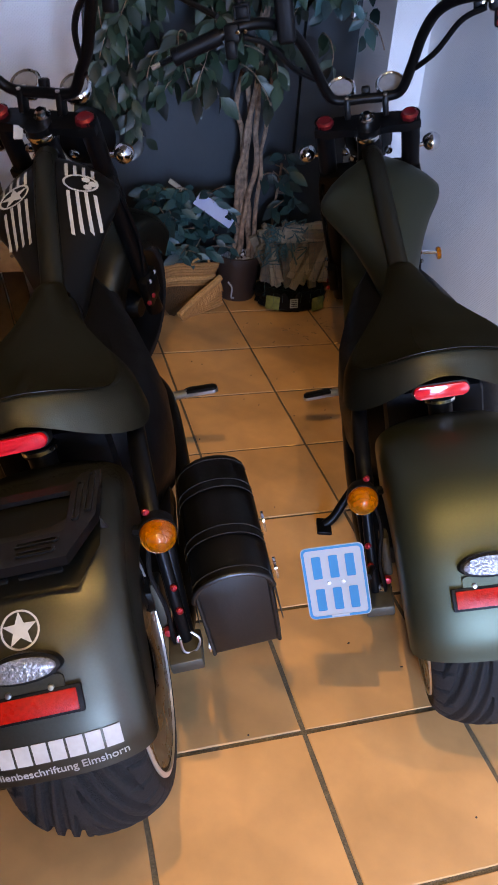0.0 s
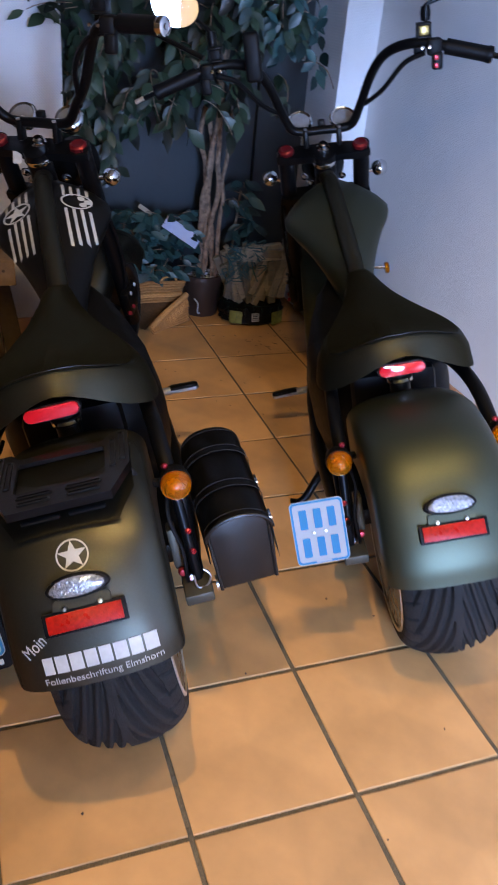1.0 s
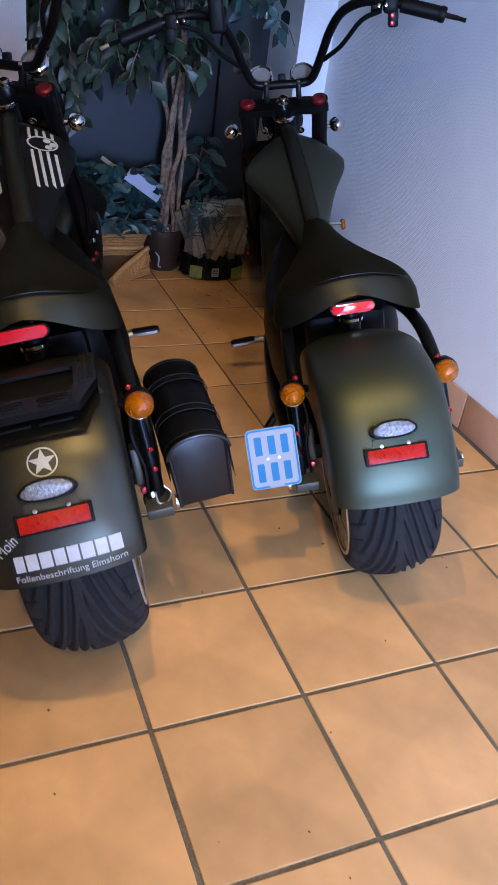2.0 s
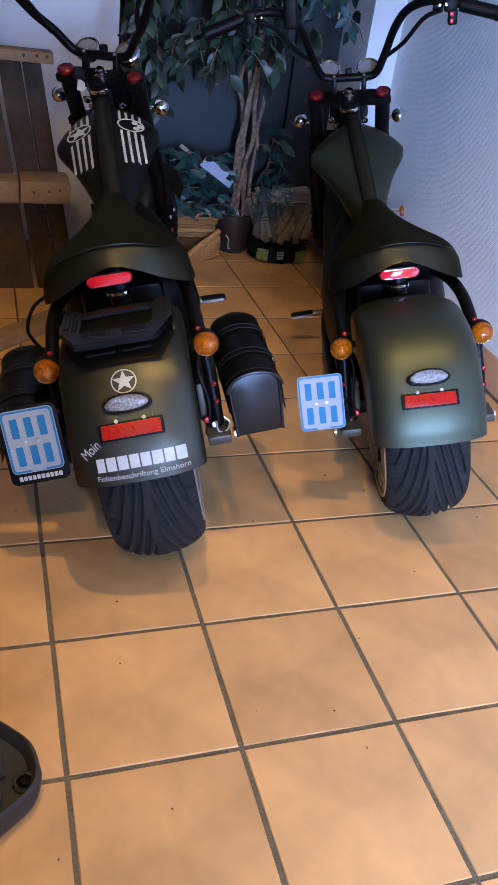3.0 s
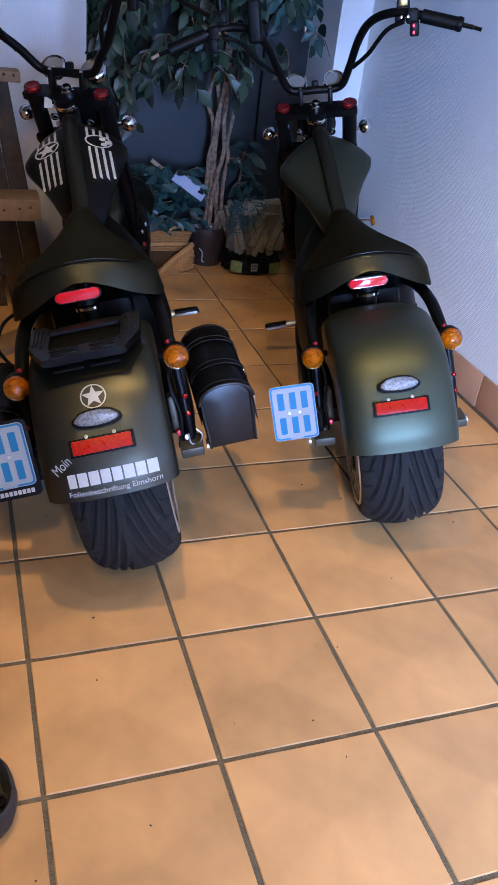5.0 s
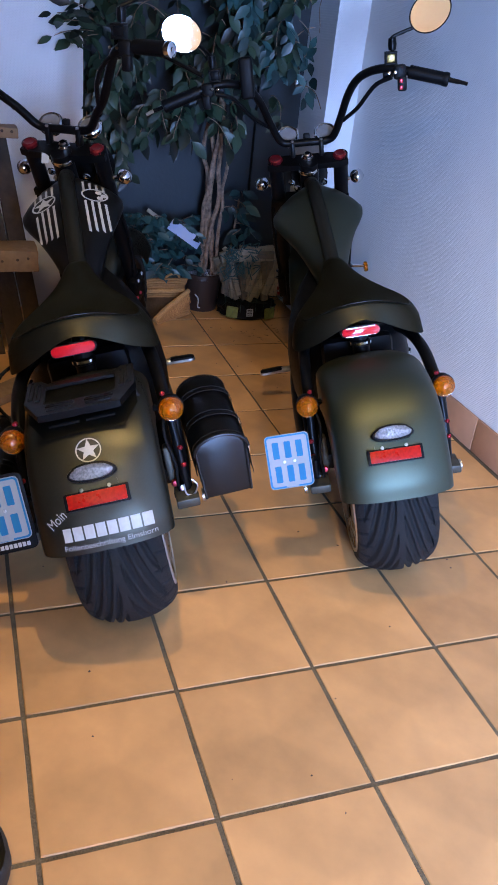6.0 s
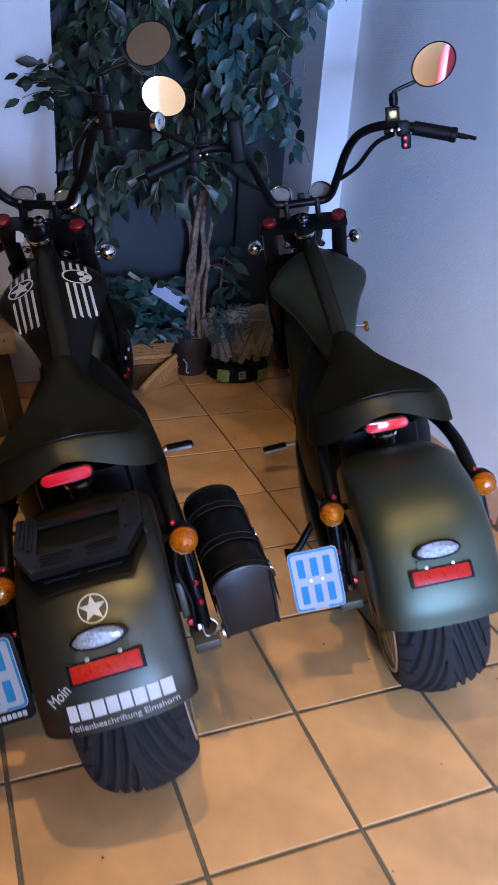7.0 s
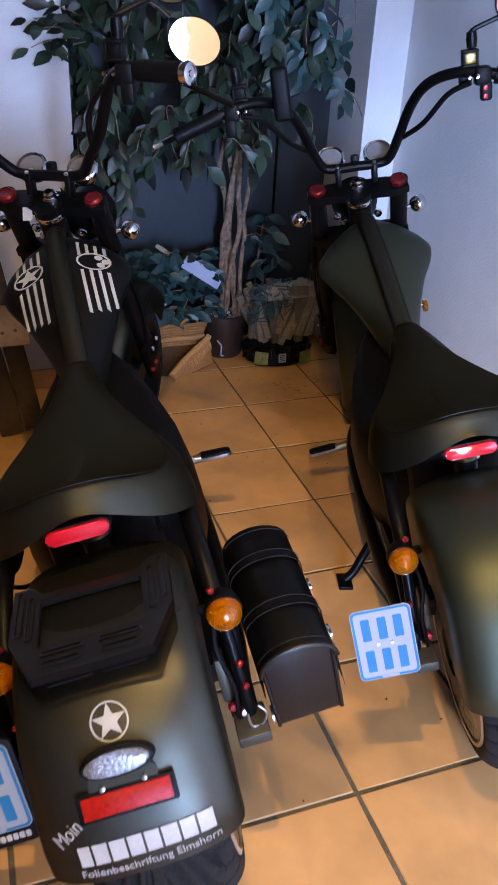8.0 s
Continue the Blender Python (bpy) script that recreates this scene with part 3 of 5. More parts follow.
def scooter(name, label, m, paint, steer, details):
    """A chopper-style electric scooter; x to its right, y ahead, z up from the rear tyre's contact."""
    bike = thing(name, m, label, "electric scooter", "parked chopper scooters")
    wheel(bike, "rear_wheel", (0, 0, WHEEL), 0.192, WHEEL)
    part("rear_mudguard", fender(FENDER_LINE, 0.127, 0.052, lambda s: 0.035 * min(1.0, max(0.0, (1.0 - s) * 9.0)) + 0.035 * min(1.0, max(0.0, (0.90 - s) * 3.0))), paint, bike, details["mudguard"], 50)
    seat_part(bike)
    tank_part(bike, TANK_BLACK if details["tall_bar"] else paint, details["tank"])
    # the frame
    part("top_tube", tube([(0, 1.125, 0.745), (0, 1.04, 0.752), (0, 0.98, 0.744), (0, 0.84, 0.686), (0, 0.66, 0.592), (0, 0.48, 0.50)], 0.023, 16), BLACK_MATT, bike, "thick black top tube")
    part("head_tube", tube([(0, 1.075, 0.82), (0, 1.15, 0.66)], 0.032, 16, 1), BLACK_STEEL, bike)
    for s in (-1, 1):
        part("rear_loop", tube([(s * 0.10, 0.44, 0.46), (s * 0.135, 0.30, 0.495), (s * 0.150, 0.16, 0.495), (s * 0.156, 0.06, 0.452), (s * 0.160, 0.03, 0.425)], 0.0150, 12), BLACK_STEEL, bike)
        part("rear_strut", tube([(s * 0.160, 0.032, 0.428), (s * 0.163, -0.002, 0.34), (s * 0.163, -0.012, 0.262)], 0.0095, 12, 4), BLACK_STEEL, bike)
        if s > 0 and details["tall_bar"]:
            part("cable_clip", tube([(s * 0.176, -0.030, 0.300), (s * 0.186, -0.034, 0.285), (s * 0.176, -0.038, 0.268), (s * 0.160, -0.040, 0.272), (s * 0.158, -0.036, 0.295)], 0.002, 8, 4), STEEL, bike, "chrome cable clip")
        part("wiring", tube([(s * 0.148, 0.03, 0.44), (s * 0.140, 0.0, 0.40), (s * 0.150, -0.016, 0.34), (s * 0.146, -0.02, 0.28), (s * 0.15, 0.0, 0.25)], 0.0035, 6, 5), BLACK_PLASTIC, bike)
        part("lower_rail", tube([(s * 0.150, 0.02, 0.235), (s * 0.165, 0.25, 0.20), (s * 0.160, 0.60, 0.17), (s * 0.13, 0.90, 0.185), (s * 0.03, 1.02, 0.24)], 0.019, 12), BLACK_STEEL, bike)
        part("axle_block", box((0.050, 0.062, 0.022), (s * 0.160, -0.026, 0.258), 0.004), DULL, bike, "dull metal axle block")
        part("shock_absorber", tube([(s * 0.165, -0.005, 0.26), (s * 0.168, 0.06, 0.42)], 0.011, 12, 1), BLACK_STEEL, bike)
        for y, z in ((-0.013, 0.330), (-0.002, 0.366), (0.040, 0.478)):
            bolt(bike, (s * (0.165 if z < 0.45 else 0.152), y, z), (s * 0.5, -0.8, 0.3), RED_BOLT, 0.0052, "red anodised bolt")
        bolt(bike, (s * 0.192, 0.0, 0.235), (s, 0, 0), STEEL, 0.014)
        caliper = part("rear_caliper", box((0.016, 0.040, 0.078), (s * 0.136, 0.030, 0.318), 0.005, m=pose(0, 0, 0, -12, 0, 0)), DULL, bike, "dull metal brake caliper")
        part("knob", lathe(((0, 0), (0.008, 0), (0.0085, 0.004), (0.006, 0.009), (0, 0.010)), (s * 0.140, -0.002, 0.283), (0, -1, 0.2), 14), RED_BOLT, caliper, "red adjuster knob")
        part("fitting", lathe(((0, -0.008), (0.006, -0.008), (0.0075, 0), (0.006, 0.010), (0, 0.011)), (s * 0.150, -0.010, 0.272), (s * 0.4, -0.8, 0.4), 12), CHROME, caliper, "chrome fitting")
        peg = part("footpeg", tube([(s * 0.155, 0.875, 0.176), (s * 0.19, 0.872, 0.176)], 0.011, 10, 1), STEEL, bike, "steel footpeg with a black rubber pad")
        part("peg_bar", prism(rounded(0.090, 0.026, 0.012), -0.007, 0.001, 0.001, m=pose(s * 0.222, 0.872, 0.178, 0, 0, -6 * s)), STEEL, peg)
        part("rubber_pad", prism(rounded(0.082, 0.022, 0.010), 0.001, 0.008, 0.002, m=pose(s * 0.224, 0.872, 0.178, 0, 0, -6 * s)), BLACK_PLASTIC, peg, "black ribbed rubber pad")
        indicator(bike, (s * 0.165, 0.030, 0.452), s)
        if s > 0 and details["marker"]:
            marker = part("side_marker", lathe(((0, 0), (0.018, 0.0), (0.020, 0.006), (0.018, 0.012), (0, 0.014)), (s * 0.195, 1.33, 0.352), (s, 0, 0), 20), AMBER, bike, "amber side reflector on a chrome stalk")
            part("stalk", tube([(s * 0.115, 1.34, 0.365), (s * 0.196, 1.33, 0.356)], 0.006, 8, 1), CHROME, marker, "chrome stalk")
        cover = []
        for y, w, top, low in ((0.30, 0.105, 0.50, 0.27), (0.36, 0.150, 0.500, 0.22), (0.46, 0.176, 0.485, 0.19), (0.58, 0.172, 0.480, 0.18), (0.70, 0.140, 0.50, 0.18), (0.80, 0.105, 0.52, 0.19), (0.88, 0.060, 0.54, 0.22)):
            mid = (top + low) / 2
            cover.append([Vector((s * x * w, y, z)) for x, z in ((0.2, top), (0.70, top), (0.92, top - 0.025), (1.0, mid + 0.03), (0.97, mid - 0.05), (0.85, low + 0.02), (0.6, low), (0.2, low))])
        part("side_cover", skin(cover, True, True), BLACK_PLASTIC, bike, "", 70)
    part("down_tube", tube([(0, 1.03, 0.24), (0, 1.08, 0.42), (0, 1.135, 0.68)], 0.024, 12, 4), BLACK_STEEL, bike)
    part("battery_case", box((0.20, 0.56, 0.32), (0, 0.60, 0.33), 0.03, segments=3), BLACK_PLASTIC, bike)
    part("swingarm", box((0.30, 0.30, 0.05), (0, 0.27, 0.225), 0.015), BLACK_STEEL, bike)
    part("inner_mudguard", box((0.19, 0.05, 0.30), (0, 0.275, 0.36), 0.02), BLACK_PLASTIC, bike)
    spring = lathe(((0, -0.045), (0.022, -0.045), (0.022, -0.02), (0.027, -0.018), (0.027, -0.006), (0.021, -0.004), (0.021, 0.01), (0.026, 0.012), (0.026, 0.03), (0.016, 0.034), (0.016, 0.05), (0, 0.05)), (0, 0.195, 0.535), (0, 0.15, 1), 24)
    part("seat_spring", spring, BLACK_STEEL, bike, "black seat spring with a chrome collar")
    part("spring_collar", lathe(((0.0222, -0.003), (0.0285, -0.003), (0.0285, 0.003), (0.0222, 0.003), (0.0222, -0.003)), (0, 0.194, 0.524), (0, 0.15, 1), 24), CHROME, bike, "chrome collar")
    # lamps on the tail
    tail_m = pose(-0.008, 0.120, 0.582, details["tail_tilt"], 0, 0)
    tail = part("tail_light", prism(rounded(0.098, 0.026, 0.012), -0.025, 0.0, 0.002, m=tail_m), BLACK_PLASTIC, bike)
    part("lens", prism(rounded(0.093, 0.0215, 0.0105), 0.0005, 0.009, 0.003, m=tail_m), details["lens"], tail, "red lens")
    oval = [(0.041 * math.cos(2 * math.pi * k / 32), 0.016 * math.sin(2 * math.pi * k / 32) * (1 if k < 16 else 0.75)) for k in range(32)]
    lamp_m = on_fender(0.449) @ Matrix.Translation((0, 0, 0.0))
    light = part("number_light", prism([(1.14 * x, 1.3 * y) for x, y in oval], 0, 0.016, 0.004, m=lamp_m), BLACK_PLASTIC, bike)
    part("lens", prism(oval, 0.0163, 0.022, 0.004, m=lamp_m), CLEAR_LENS, light, "clear faceted lens")
    part("bracket", prism(rounded(0.085, 0.022, 0.006, at=(0, -0.024)), 0.0, 0.003, m=lamp_m), paint, light)
    for x in (-0.026, 0.026):
        part("screw", turned(lathe(((0, 0), (0.004, 0), (0.0035, 0.003), (0, 0.004)), (x, -0.027, 0.003), n=10), lamp_m), STEEL, light, "steel screw")
    refl_m = on_fender(0.413)
    reflector = part("reflector", prism(rounded(0.122, 0.034, 0.002, 2), 0, 0.005, 0.001, m=refl_m), BLACK_PLASTIC, bike)
    part("lens", prism(rounded(0.110, 0.026, 0.001, 2), 0.0052, 0.0072, 0.0006, m=refl_m), REFLECTOR, reflector, "red prismatic reflector")
    # side stand
    stand = part("side_stand", tube([(-0.15, 0.485, 0.155), (-0.195, 0.458, 0.115), (-0.225, 0.445, 0.082), (-0.250, 0.437, 0.068)], 0.011, 10, 4), BLACK_STEEL, bike)
    part("stand_foot", box((0.035, 0.055, 0.010), (-0.252, 0.430, 0.0685), 0.003, m=pose(0, 0, 0, 0, 14, 0)), BLACK_STEEL, stand)
    # ---- fork and handlebar, turned about the steering axis
    pivot, axis = Vector((0, 1.10, 0.83)), Vector((0, -0.42, 0.91)).normalized()
    turn = Matrix.Translation((0.013 if details["tall_bar"] else 0.0, 0, 0)) @ Matrix.Translation(pivot) @ Matrix.Rotation(radians(-steer), 4, axis) @ Matrix.Translation(-pivot)

    def front(name, bm, mat, parent=bike, label="", angle=38):
        return part(name, turned(bm, turn), mat, parent, label, angle)

    wheel(bike, "front_wheel", (0, 1.40, WHEEL), 0.150, WHEEL, turn, ())
    arc = [(1.40 + 0.272 * math.cos(radians(a)), WHEEL + 0.272 * math.sin(radians(a))) for a in range(205, 39, -15)]
    front("front_mudguard", fender(arc, 0.096, 0.040, lambda s: 0.05), paint, label=details["mudguard"], angle=50)
    upper = [(-0.135, -0.022), (-0.13, 0.02), (-0.075, 0.026), (0.075, 0.026), (0.13, 0.02), (0.135, -0.022), (0.10, -0.034), (0.05, -0.030), (0, -0.046), (-0.05, -0.030), (-0.10, -0.034)]
    clamp_m = Matrix.Translation((0, 1.10, 0.822)) @ Matrix.Rotation(radians(24), 4, "X")
    front("upper_yoke", prism(upper, -0.016, 0.006, 0.004, m=clamp_m), BLACK_STEEL)
    front("lower_yoke", prism(upper, -0.014, 0.010, 0.003, m=Matrix.Translation((0, 1.165, 0.685)) @ Matrix.Rotation(radians(24), 4, "X")), BLACK_STEEL)
    front("yoke_nut", lathe(((0, 0.0), (0.020, 0.0), (0.020, 0.006), (0.014, 0.008), (0.014, 0.018), (0.009, 0.022), (0, 0.022)), (0, 1.098, 0.827), tuple(axis), 16), CHROME, label="chrome steering nut")
    front("head_ring", lathe(((0.020, -0.006), (0.034, -0.006), (0.036, 0), (0.034, 0.006), (0.020, 0.006), (0.020, -0.006)), (0, 1.083, 0.798), tuple(axis), 24), CHROME, label="chrome head bearing ring")
    gauge_z = 0.880 if details["tall_bar"] else 0.893
    for s in (-1, 1):
        front("fork_leg", tube([(s * 0.110, 1.095, 0.835), (s * 0.110, 1.262, 0.50), (s * 0.112, 1.40, WHEEL)], 0.024, 16, 1), BLACK_STEEL)
        front("fork_cap", lathe(((0, 0.0), (0.021, 0.0), (0.023, 0.003), (0.023, 0.012), (0.017, 0.017), (0.012, 0.015), (0, 0.015)), (s * 0.107, 1.096, 0.824), tuple(axis), 8), RED_CAP, label="red anodised fork cap")
        riser = front("riser", box((0.016, 0.030, 0.050), (s * 0.048, 1.105, 0.858), 0.005, m=None), BLACK_STEEL)
        for dy in (-0.012, 0.012):
            front("bolt", lathe(((0, 0), (0.005, 0), (0.005, 0.004), (0, 0.004)), (s * 0.048, 1.105 + dy, 0.884), (0, -0.2, 1), 10), STEEL, riser, "steel bolt")
        gauge = front("gauge", lathe(((0, -0.03), (0.022, -0.03), (0.036, -0.010), (0.0385, 0.000), (0.0385, 0.008), (0.035, 0.012), (0.031, 0.010), (0.0305, 0.001), (0, 0.001)), (s * 0.063, 1.155, gauge_z), (0, -0.62, 0.78), 28), CHROME, label="round chrome gauge")
        front("dial", lathe(((0, 0.003), (0.030, 0.0015)), (s * 0.063, 1.1505, gauge_z + 0.0055), (0, -0.62, 0.78), 28), GAUGE, gauge, "dark dial under glass")
        ind = front("front_indicator", lathe(((0, 0.030), (0.012, 0.026), (0.022, 0.012), (0.024, 0.0), (0.022, -0.004), (0, -0.004)), (s * 0.165, 1.160, 0.745), (0, -1, 0), 20), CHROME, label="chrome bullet indicator")
        front("lens", lathe(((0, 0.018), (0.012, 0.014), (0.021, 0.004), (0.021, 0), (0, 0)), (s * 0.165, 1.165, 0.745), (0, 1, 0), 20), AMBER, ind, "amber lens")
        front("stalk", tube([(s * 0.11, 1.15, 0.735), (s * 0.165, 1.157, 0.745)], 0.006, 8, 1), CHROME, ind, "chrome stalk")
    lampshell = front("headlight", lathe(((0, -0.05), (0.04, -0.04), (0.060, -0.01), (0.064, 0.05), (0.068, 0.055), (0.062, 0.060), (0, 0.060)), (0, 1.275, 0.735), (0, 1, -0.05), 28), BLACK_STEEL, label="round black headlight shell")
    front("headlight_lens", lathe(((0.061, 0.061), (0.04, 0.067), (0, 0.070)), (0, 1.275, 0.735), (0, 1, -0.05), 28), CLEAR_LENS, lampshell, "clear headlight lens")
    for s in (-1, 1):
        caliper = front("brake_caliper", box((0.030, 0.075, 0.095), (s * 0.128, 1.335, 0.330), 0.008, m=pose(0, 0, 0, 24, 0, 0)), BLACK_STEEL)
        for dy, dz in ((-0.035, 0.03), (-0.015, -0.02), (0.0, 0.045), (-0.045, -0.03)):
            front("bolt", lathe(((0, 0), (0.0065, 0), (0.0065, 0.006), (0, 0.007)), (s * 0.142, 1.335 + dy, 0.330 + dz), (s, -0.5, 0.3), 10), CHROME if dz > 0 else RED_BOLT, caliper, "chrome bolt" if dz > 0 else "red bolt")
        front("brake_hose", tube([(s * 0.10, 1.15, 0.80), (s * 0.135, 1.17, 0.66), (s * 0.140, 1.26, 0.50), (s * 0.132, 1.30, 0.38)], 0.005, 8, 6), BLACK_PLASTIC, caliper)
    for x, z in ((-0.060, 0.748), (-0.042, 0.728), (0.052, 0.742)):
        front("fitting", lathe(((0, -0.010), (0.009, -0.010), (0.011, 0), (0.008, 0.010), (0, 0.012)), (x, 1.125, z), (-0.3, -0.8, 0.3), 12), CHROME, label="chrome cable fitting")
    if details["tall_bar"]:
        front("paper_tag", prism(rounded(0.022, 0.034, 0.002, 2), 0, 0.001, m=Matrix.Translation((-0.048, 1.066, 0.800)) @ pose(0, 0, 0, 58, 0, 14)), DECAL, label="small white paper tag")
    front("usb_socket", box((0.022, 0.022, 0.038), (0, 1.125, 0.885), 0.005), BLACK_PLASTIC)
    bar_line = [(0, 1.105, 0.878), (0.055, 1.105, 0.878), (0.088, 1.100, 0.890), (0.112, 1.070, 0.945), (0.138, 1.012, 1.022), (0.170, 0.960, 1.072), (0.222, 0.918, 1.094), (0.285, 0.897, 1.090), (0.41, 0.869, 1.056)]
    up, end = Vector((0, 0, 0)), Vector((0.410, 0.869, 1.056))
    if details["tall_bar"]:
        bar_line = [(0, 1.105, 0.878), (0.055, 1.105, 0.878), (0.088, 1.100, 0.890), (0.122, 1.068, 0.935), (0.165, 1.022, 0.985), (0.210, 0.960, 1.060), (0.238, 0.922, 1.104), (0.268, 0.898, 1.126), (0.300, 0.884, 1.133), (0.408, 0.845, 1.134)]
        up, end = Vector((0, -0.008, 0.042)), Vector((0.408, 0.845, 1.134))
    bar = front("handlebar", tube([(-x, y, z) for x, y, z in bar_line[:0:-1]] + bar_line, 0.0125, 14, 6), BLACK_STEEL, label="black ape-hanger handlebar")
    start = Vector((0.285, 0.897, 1.090)) + up
    along = (end - start).normalized()
    for s in (-1, 1):
        at = lambda x, y, z: Vector((s * x, y, z)) + up
        mirrored = lambda v: Vector((s * v.x, v.y, v.z))
        front("cable", tube([at(0.265, 0.915, 1.070), at(0.215, 0.935, 1.048), at(0.165, 0.985, 0.985), mirrored(Vector(bar_line[3])) + Vector((s * 0.010, 0, -0.004))], 0.0065, 8), BLACK_PLASTIC, bar)
        run = (end - start).length
        ripple = [(0.0190 if k % 2 else 0.0181, 0.030 + (run - 0.030) * k / 23) for k in range(24)]
        grip_bm = lathe([(0, 0.030), *ripple, (0, run)], tuple(mirrored(start)), tuple(mirrored(along)), 16)
        front("grip", grip_bm, BLACK_PLASTIC, bar, "black ribbed rubber grip")
        front("grip_end", lathe(((0, 0), (0.0195, 0.0), (0.0205, 0.006), (0.019, 0.014), (0.014, 0.016), (0.0135, 0.014), (0.006, 0.014), (0.005, 0.016), (0, 0.016)), tuple(mirrored(end)), tuple(mirrored(along)), 24), details["grip_end"], bar)
        if not details["tall_bar"]:
            front("bar_end", tube([mirrored(end + along * 0.010), mirrored(end + along * 0.046)], 0.0065, 8, 1), BLACK_STEEL, bar)
        front("switch_box", box((0.036, 0.038, 0.040), at(0.286, 0.895, 1.084), 0.008), BLACK_PLASTIC, bar)
        pod = front("switch_pod", box((0.026, 0.024, 0.040), at(0.292, 0.884, 1.052), 0.006), BLACK_PLASTIC, bar)
        for dz in (-0.009, 0.009) if s > 0 and not details["tall_bar"] else ():
            front("switch", box((0.011, 0.006, 0.012), at(0.288, 0.871, 1.052 + dz), 0.002), RED_BOLT, pod, "red switch")
        front("lever", tube([at(0.285, 0.93, 1.092), at(0.33, 0.945, 1.082), at(0.40, 0.925, 1.060), at(0.485, 0.900, 1.032)], 0.0055, 8, 5), STEEL if s < 0 else BLACK_STEEL, bar)
        front("bracket", box((0.030, 0.012, 0.040), at(0.255, 0.935, 1.085), 0.004), BLACK_STEEL, bar)
        for dx in (-0.009, 0.009):
            front("bolt", lathe(((0, 0), (0.0045, 0), (0.0045, 0.004), (0, 0.005)), at(0.262 + dx, 0.872, 1.086), (0, -1, 0.2), 10), CHROME, bar, "chrome bolt")
        reservoir = front("reservoir", box((0.036, 0.034, 0.006), at(0.262, 0.915, 1.136), 0.002), BLACK_PLASTIC, bar)
        front("reservoir_body", box((0.026, 0.024, 0.024), at(0.262, 0.915, 1.121), 0.003), BRASS if s > 0 and not details["tall_bar"] else BLACK_PLASTIC, reservoir, "fluid reservoir")
        for dx in (-0.015, 0.015):
            front("post", box((0.005, 0.030, 0.030), at(0.262 + dx, 0.915, 1.118), 0.001), BLACK_PLASTIC, reservoir)
        front("reservoir_base", box((0.036, 0.034, 0.007), at(0.262, 0.915, 1.106), 0.002), BLACK_PLASTIC, reservoir)
        if s < 0 and not details["tall_bar"]:
            front("bar_pouch", box((0.042, 0.030, 0.118), (-0.168, 0.915, 1.105), 0.010, segments=3), BLACK_PLASTIC, bar, "black padded pouch on the bar")
        top, facing = details["mirrors"][0 if s < 0 else 1]
        top = turn.inverted() @ Vector(top)
        face = ((m @ turn).to_3x3().inverted() @ Vector(facing)).normalized()
        upright = (Vector((0, 0, 1)) - face * face.z).normalized()
        side = upright.cross(face)
        glass_m = Matrix.Identity(4)
        for c, v in enumerate((side, upright, face)):
            glass_m.col[c][:3] = v
        glass_m.translation = top
        foot = Vector(top) - side * s * 0.048 - upright * 0.036 - face * 0.010
        front("mirror_arm", tube([at(0.268, 0.918, 1.138), at(0.266, 0.920, 1.165), at(0.272, 0.918, 1.178), foot], 0.0055, 8, 5), BLACK_STEEL)
        front("mirror_joint", lathe(((0, -0.016), (0.011, -0.016), (0.013, 0), (0.011, 0.016), (0, 0.016)), at(0.267, 0.919, 1.158), (0, 0, 1), 12), BLACK_STEEL)
        tilt = radians(28 * s)
        oval = [(details["mirror_size"] * (1.04 * x * math.cos(tilt) - 0.84 * y * math.sin(tilt)), details["mirror_size"] * (1.04 * x * math.sin(tilt) + 0.84 * y * math.cos(tilt))) for x, y in disc(1.0, 40)]
        rows = [[glass_m @ Vector((g * x, g * y, z)) for x, y in oval] for g, z in ((0.02, -0.022), (0.55, -0.020), (0.90, -0.010), (1.0, 0.000), (1.0, 0.004), (0.96, 0.005), (0.94, 0.002))]
        shell = front("mirror", skin(rows, True, True), BLACK_PLASTIC, label="oval mirror in a black shell")
        front("mirror_glass", prism([(0.94 * x, 0.94 * y) for x, y in oval], 0.002, 0.003, m=glass_m), MIRROR, shell, "mirror glass")
    return bike


def bike_pose(x, y, yaw, lean):
    """The pose of a scooter whose rear tyre stands at x, y, which heads yaw degrees to the right of +y and leans to its left."""
    m = Matrix.Rotation(radians(-yaw), 4, "Z") @ Matrix.Rotation(radians(-lean), 4, "Y")
    m.translation = (x, y, 0.0)
    return m


GREEN_AT, BLACK_AT = bike_pose(0.9628, 0.3556, 15.5, 14.0), bike_pose(0.2851, 0.3095, 8.2, 14.0)
green = scooter("electric_scooter", "matt olive green chopper-style electric scooter leaning on its side stand", GREEN_AT, GREEN_MATT, 7,
                {"mudguard": "matt olive green mudguard", "tank": "matt olive green flared tank", "grip_end": BLACK_PLASTIC, "lens": RED_LENS, "tail_tilt": 78, "tall_bar": False, "marker": True, "mirror_size": 0.061,
                 "mirrors": (((-0.345, 0.97, 1.259), (-0.145, -0.989, 0.031)), ((0.371, 0.87, 1.212), (-0.270, -0.962, 0.03)))})
black = scooter("electric_scooter", "matt black chopper-style electric scooter with white decals, luggage rack and saddlebags", BLACK_AT, BLACK_MATT, 25,
                {"mudguard": "matt black mudguard", "tank": "matt black flared tank with white stripe decals", "grip_end": CHROME, "lens": RED_LENS_DULL, "tail_tilt": 72, "tall_bar": True, "marker": False, "mirror_size": 0.052,
                 "mirrors": (((-0.30, 1.10, 1.23), (-0.20, -0.98, 0.0)), ((0.371, 0.80, 1.212), (-0.27, -0.96, 0.055)))})

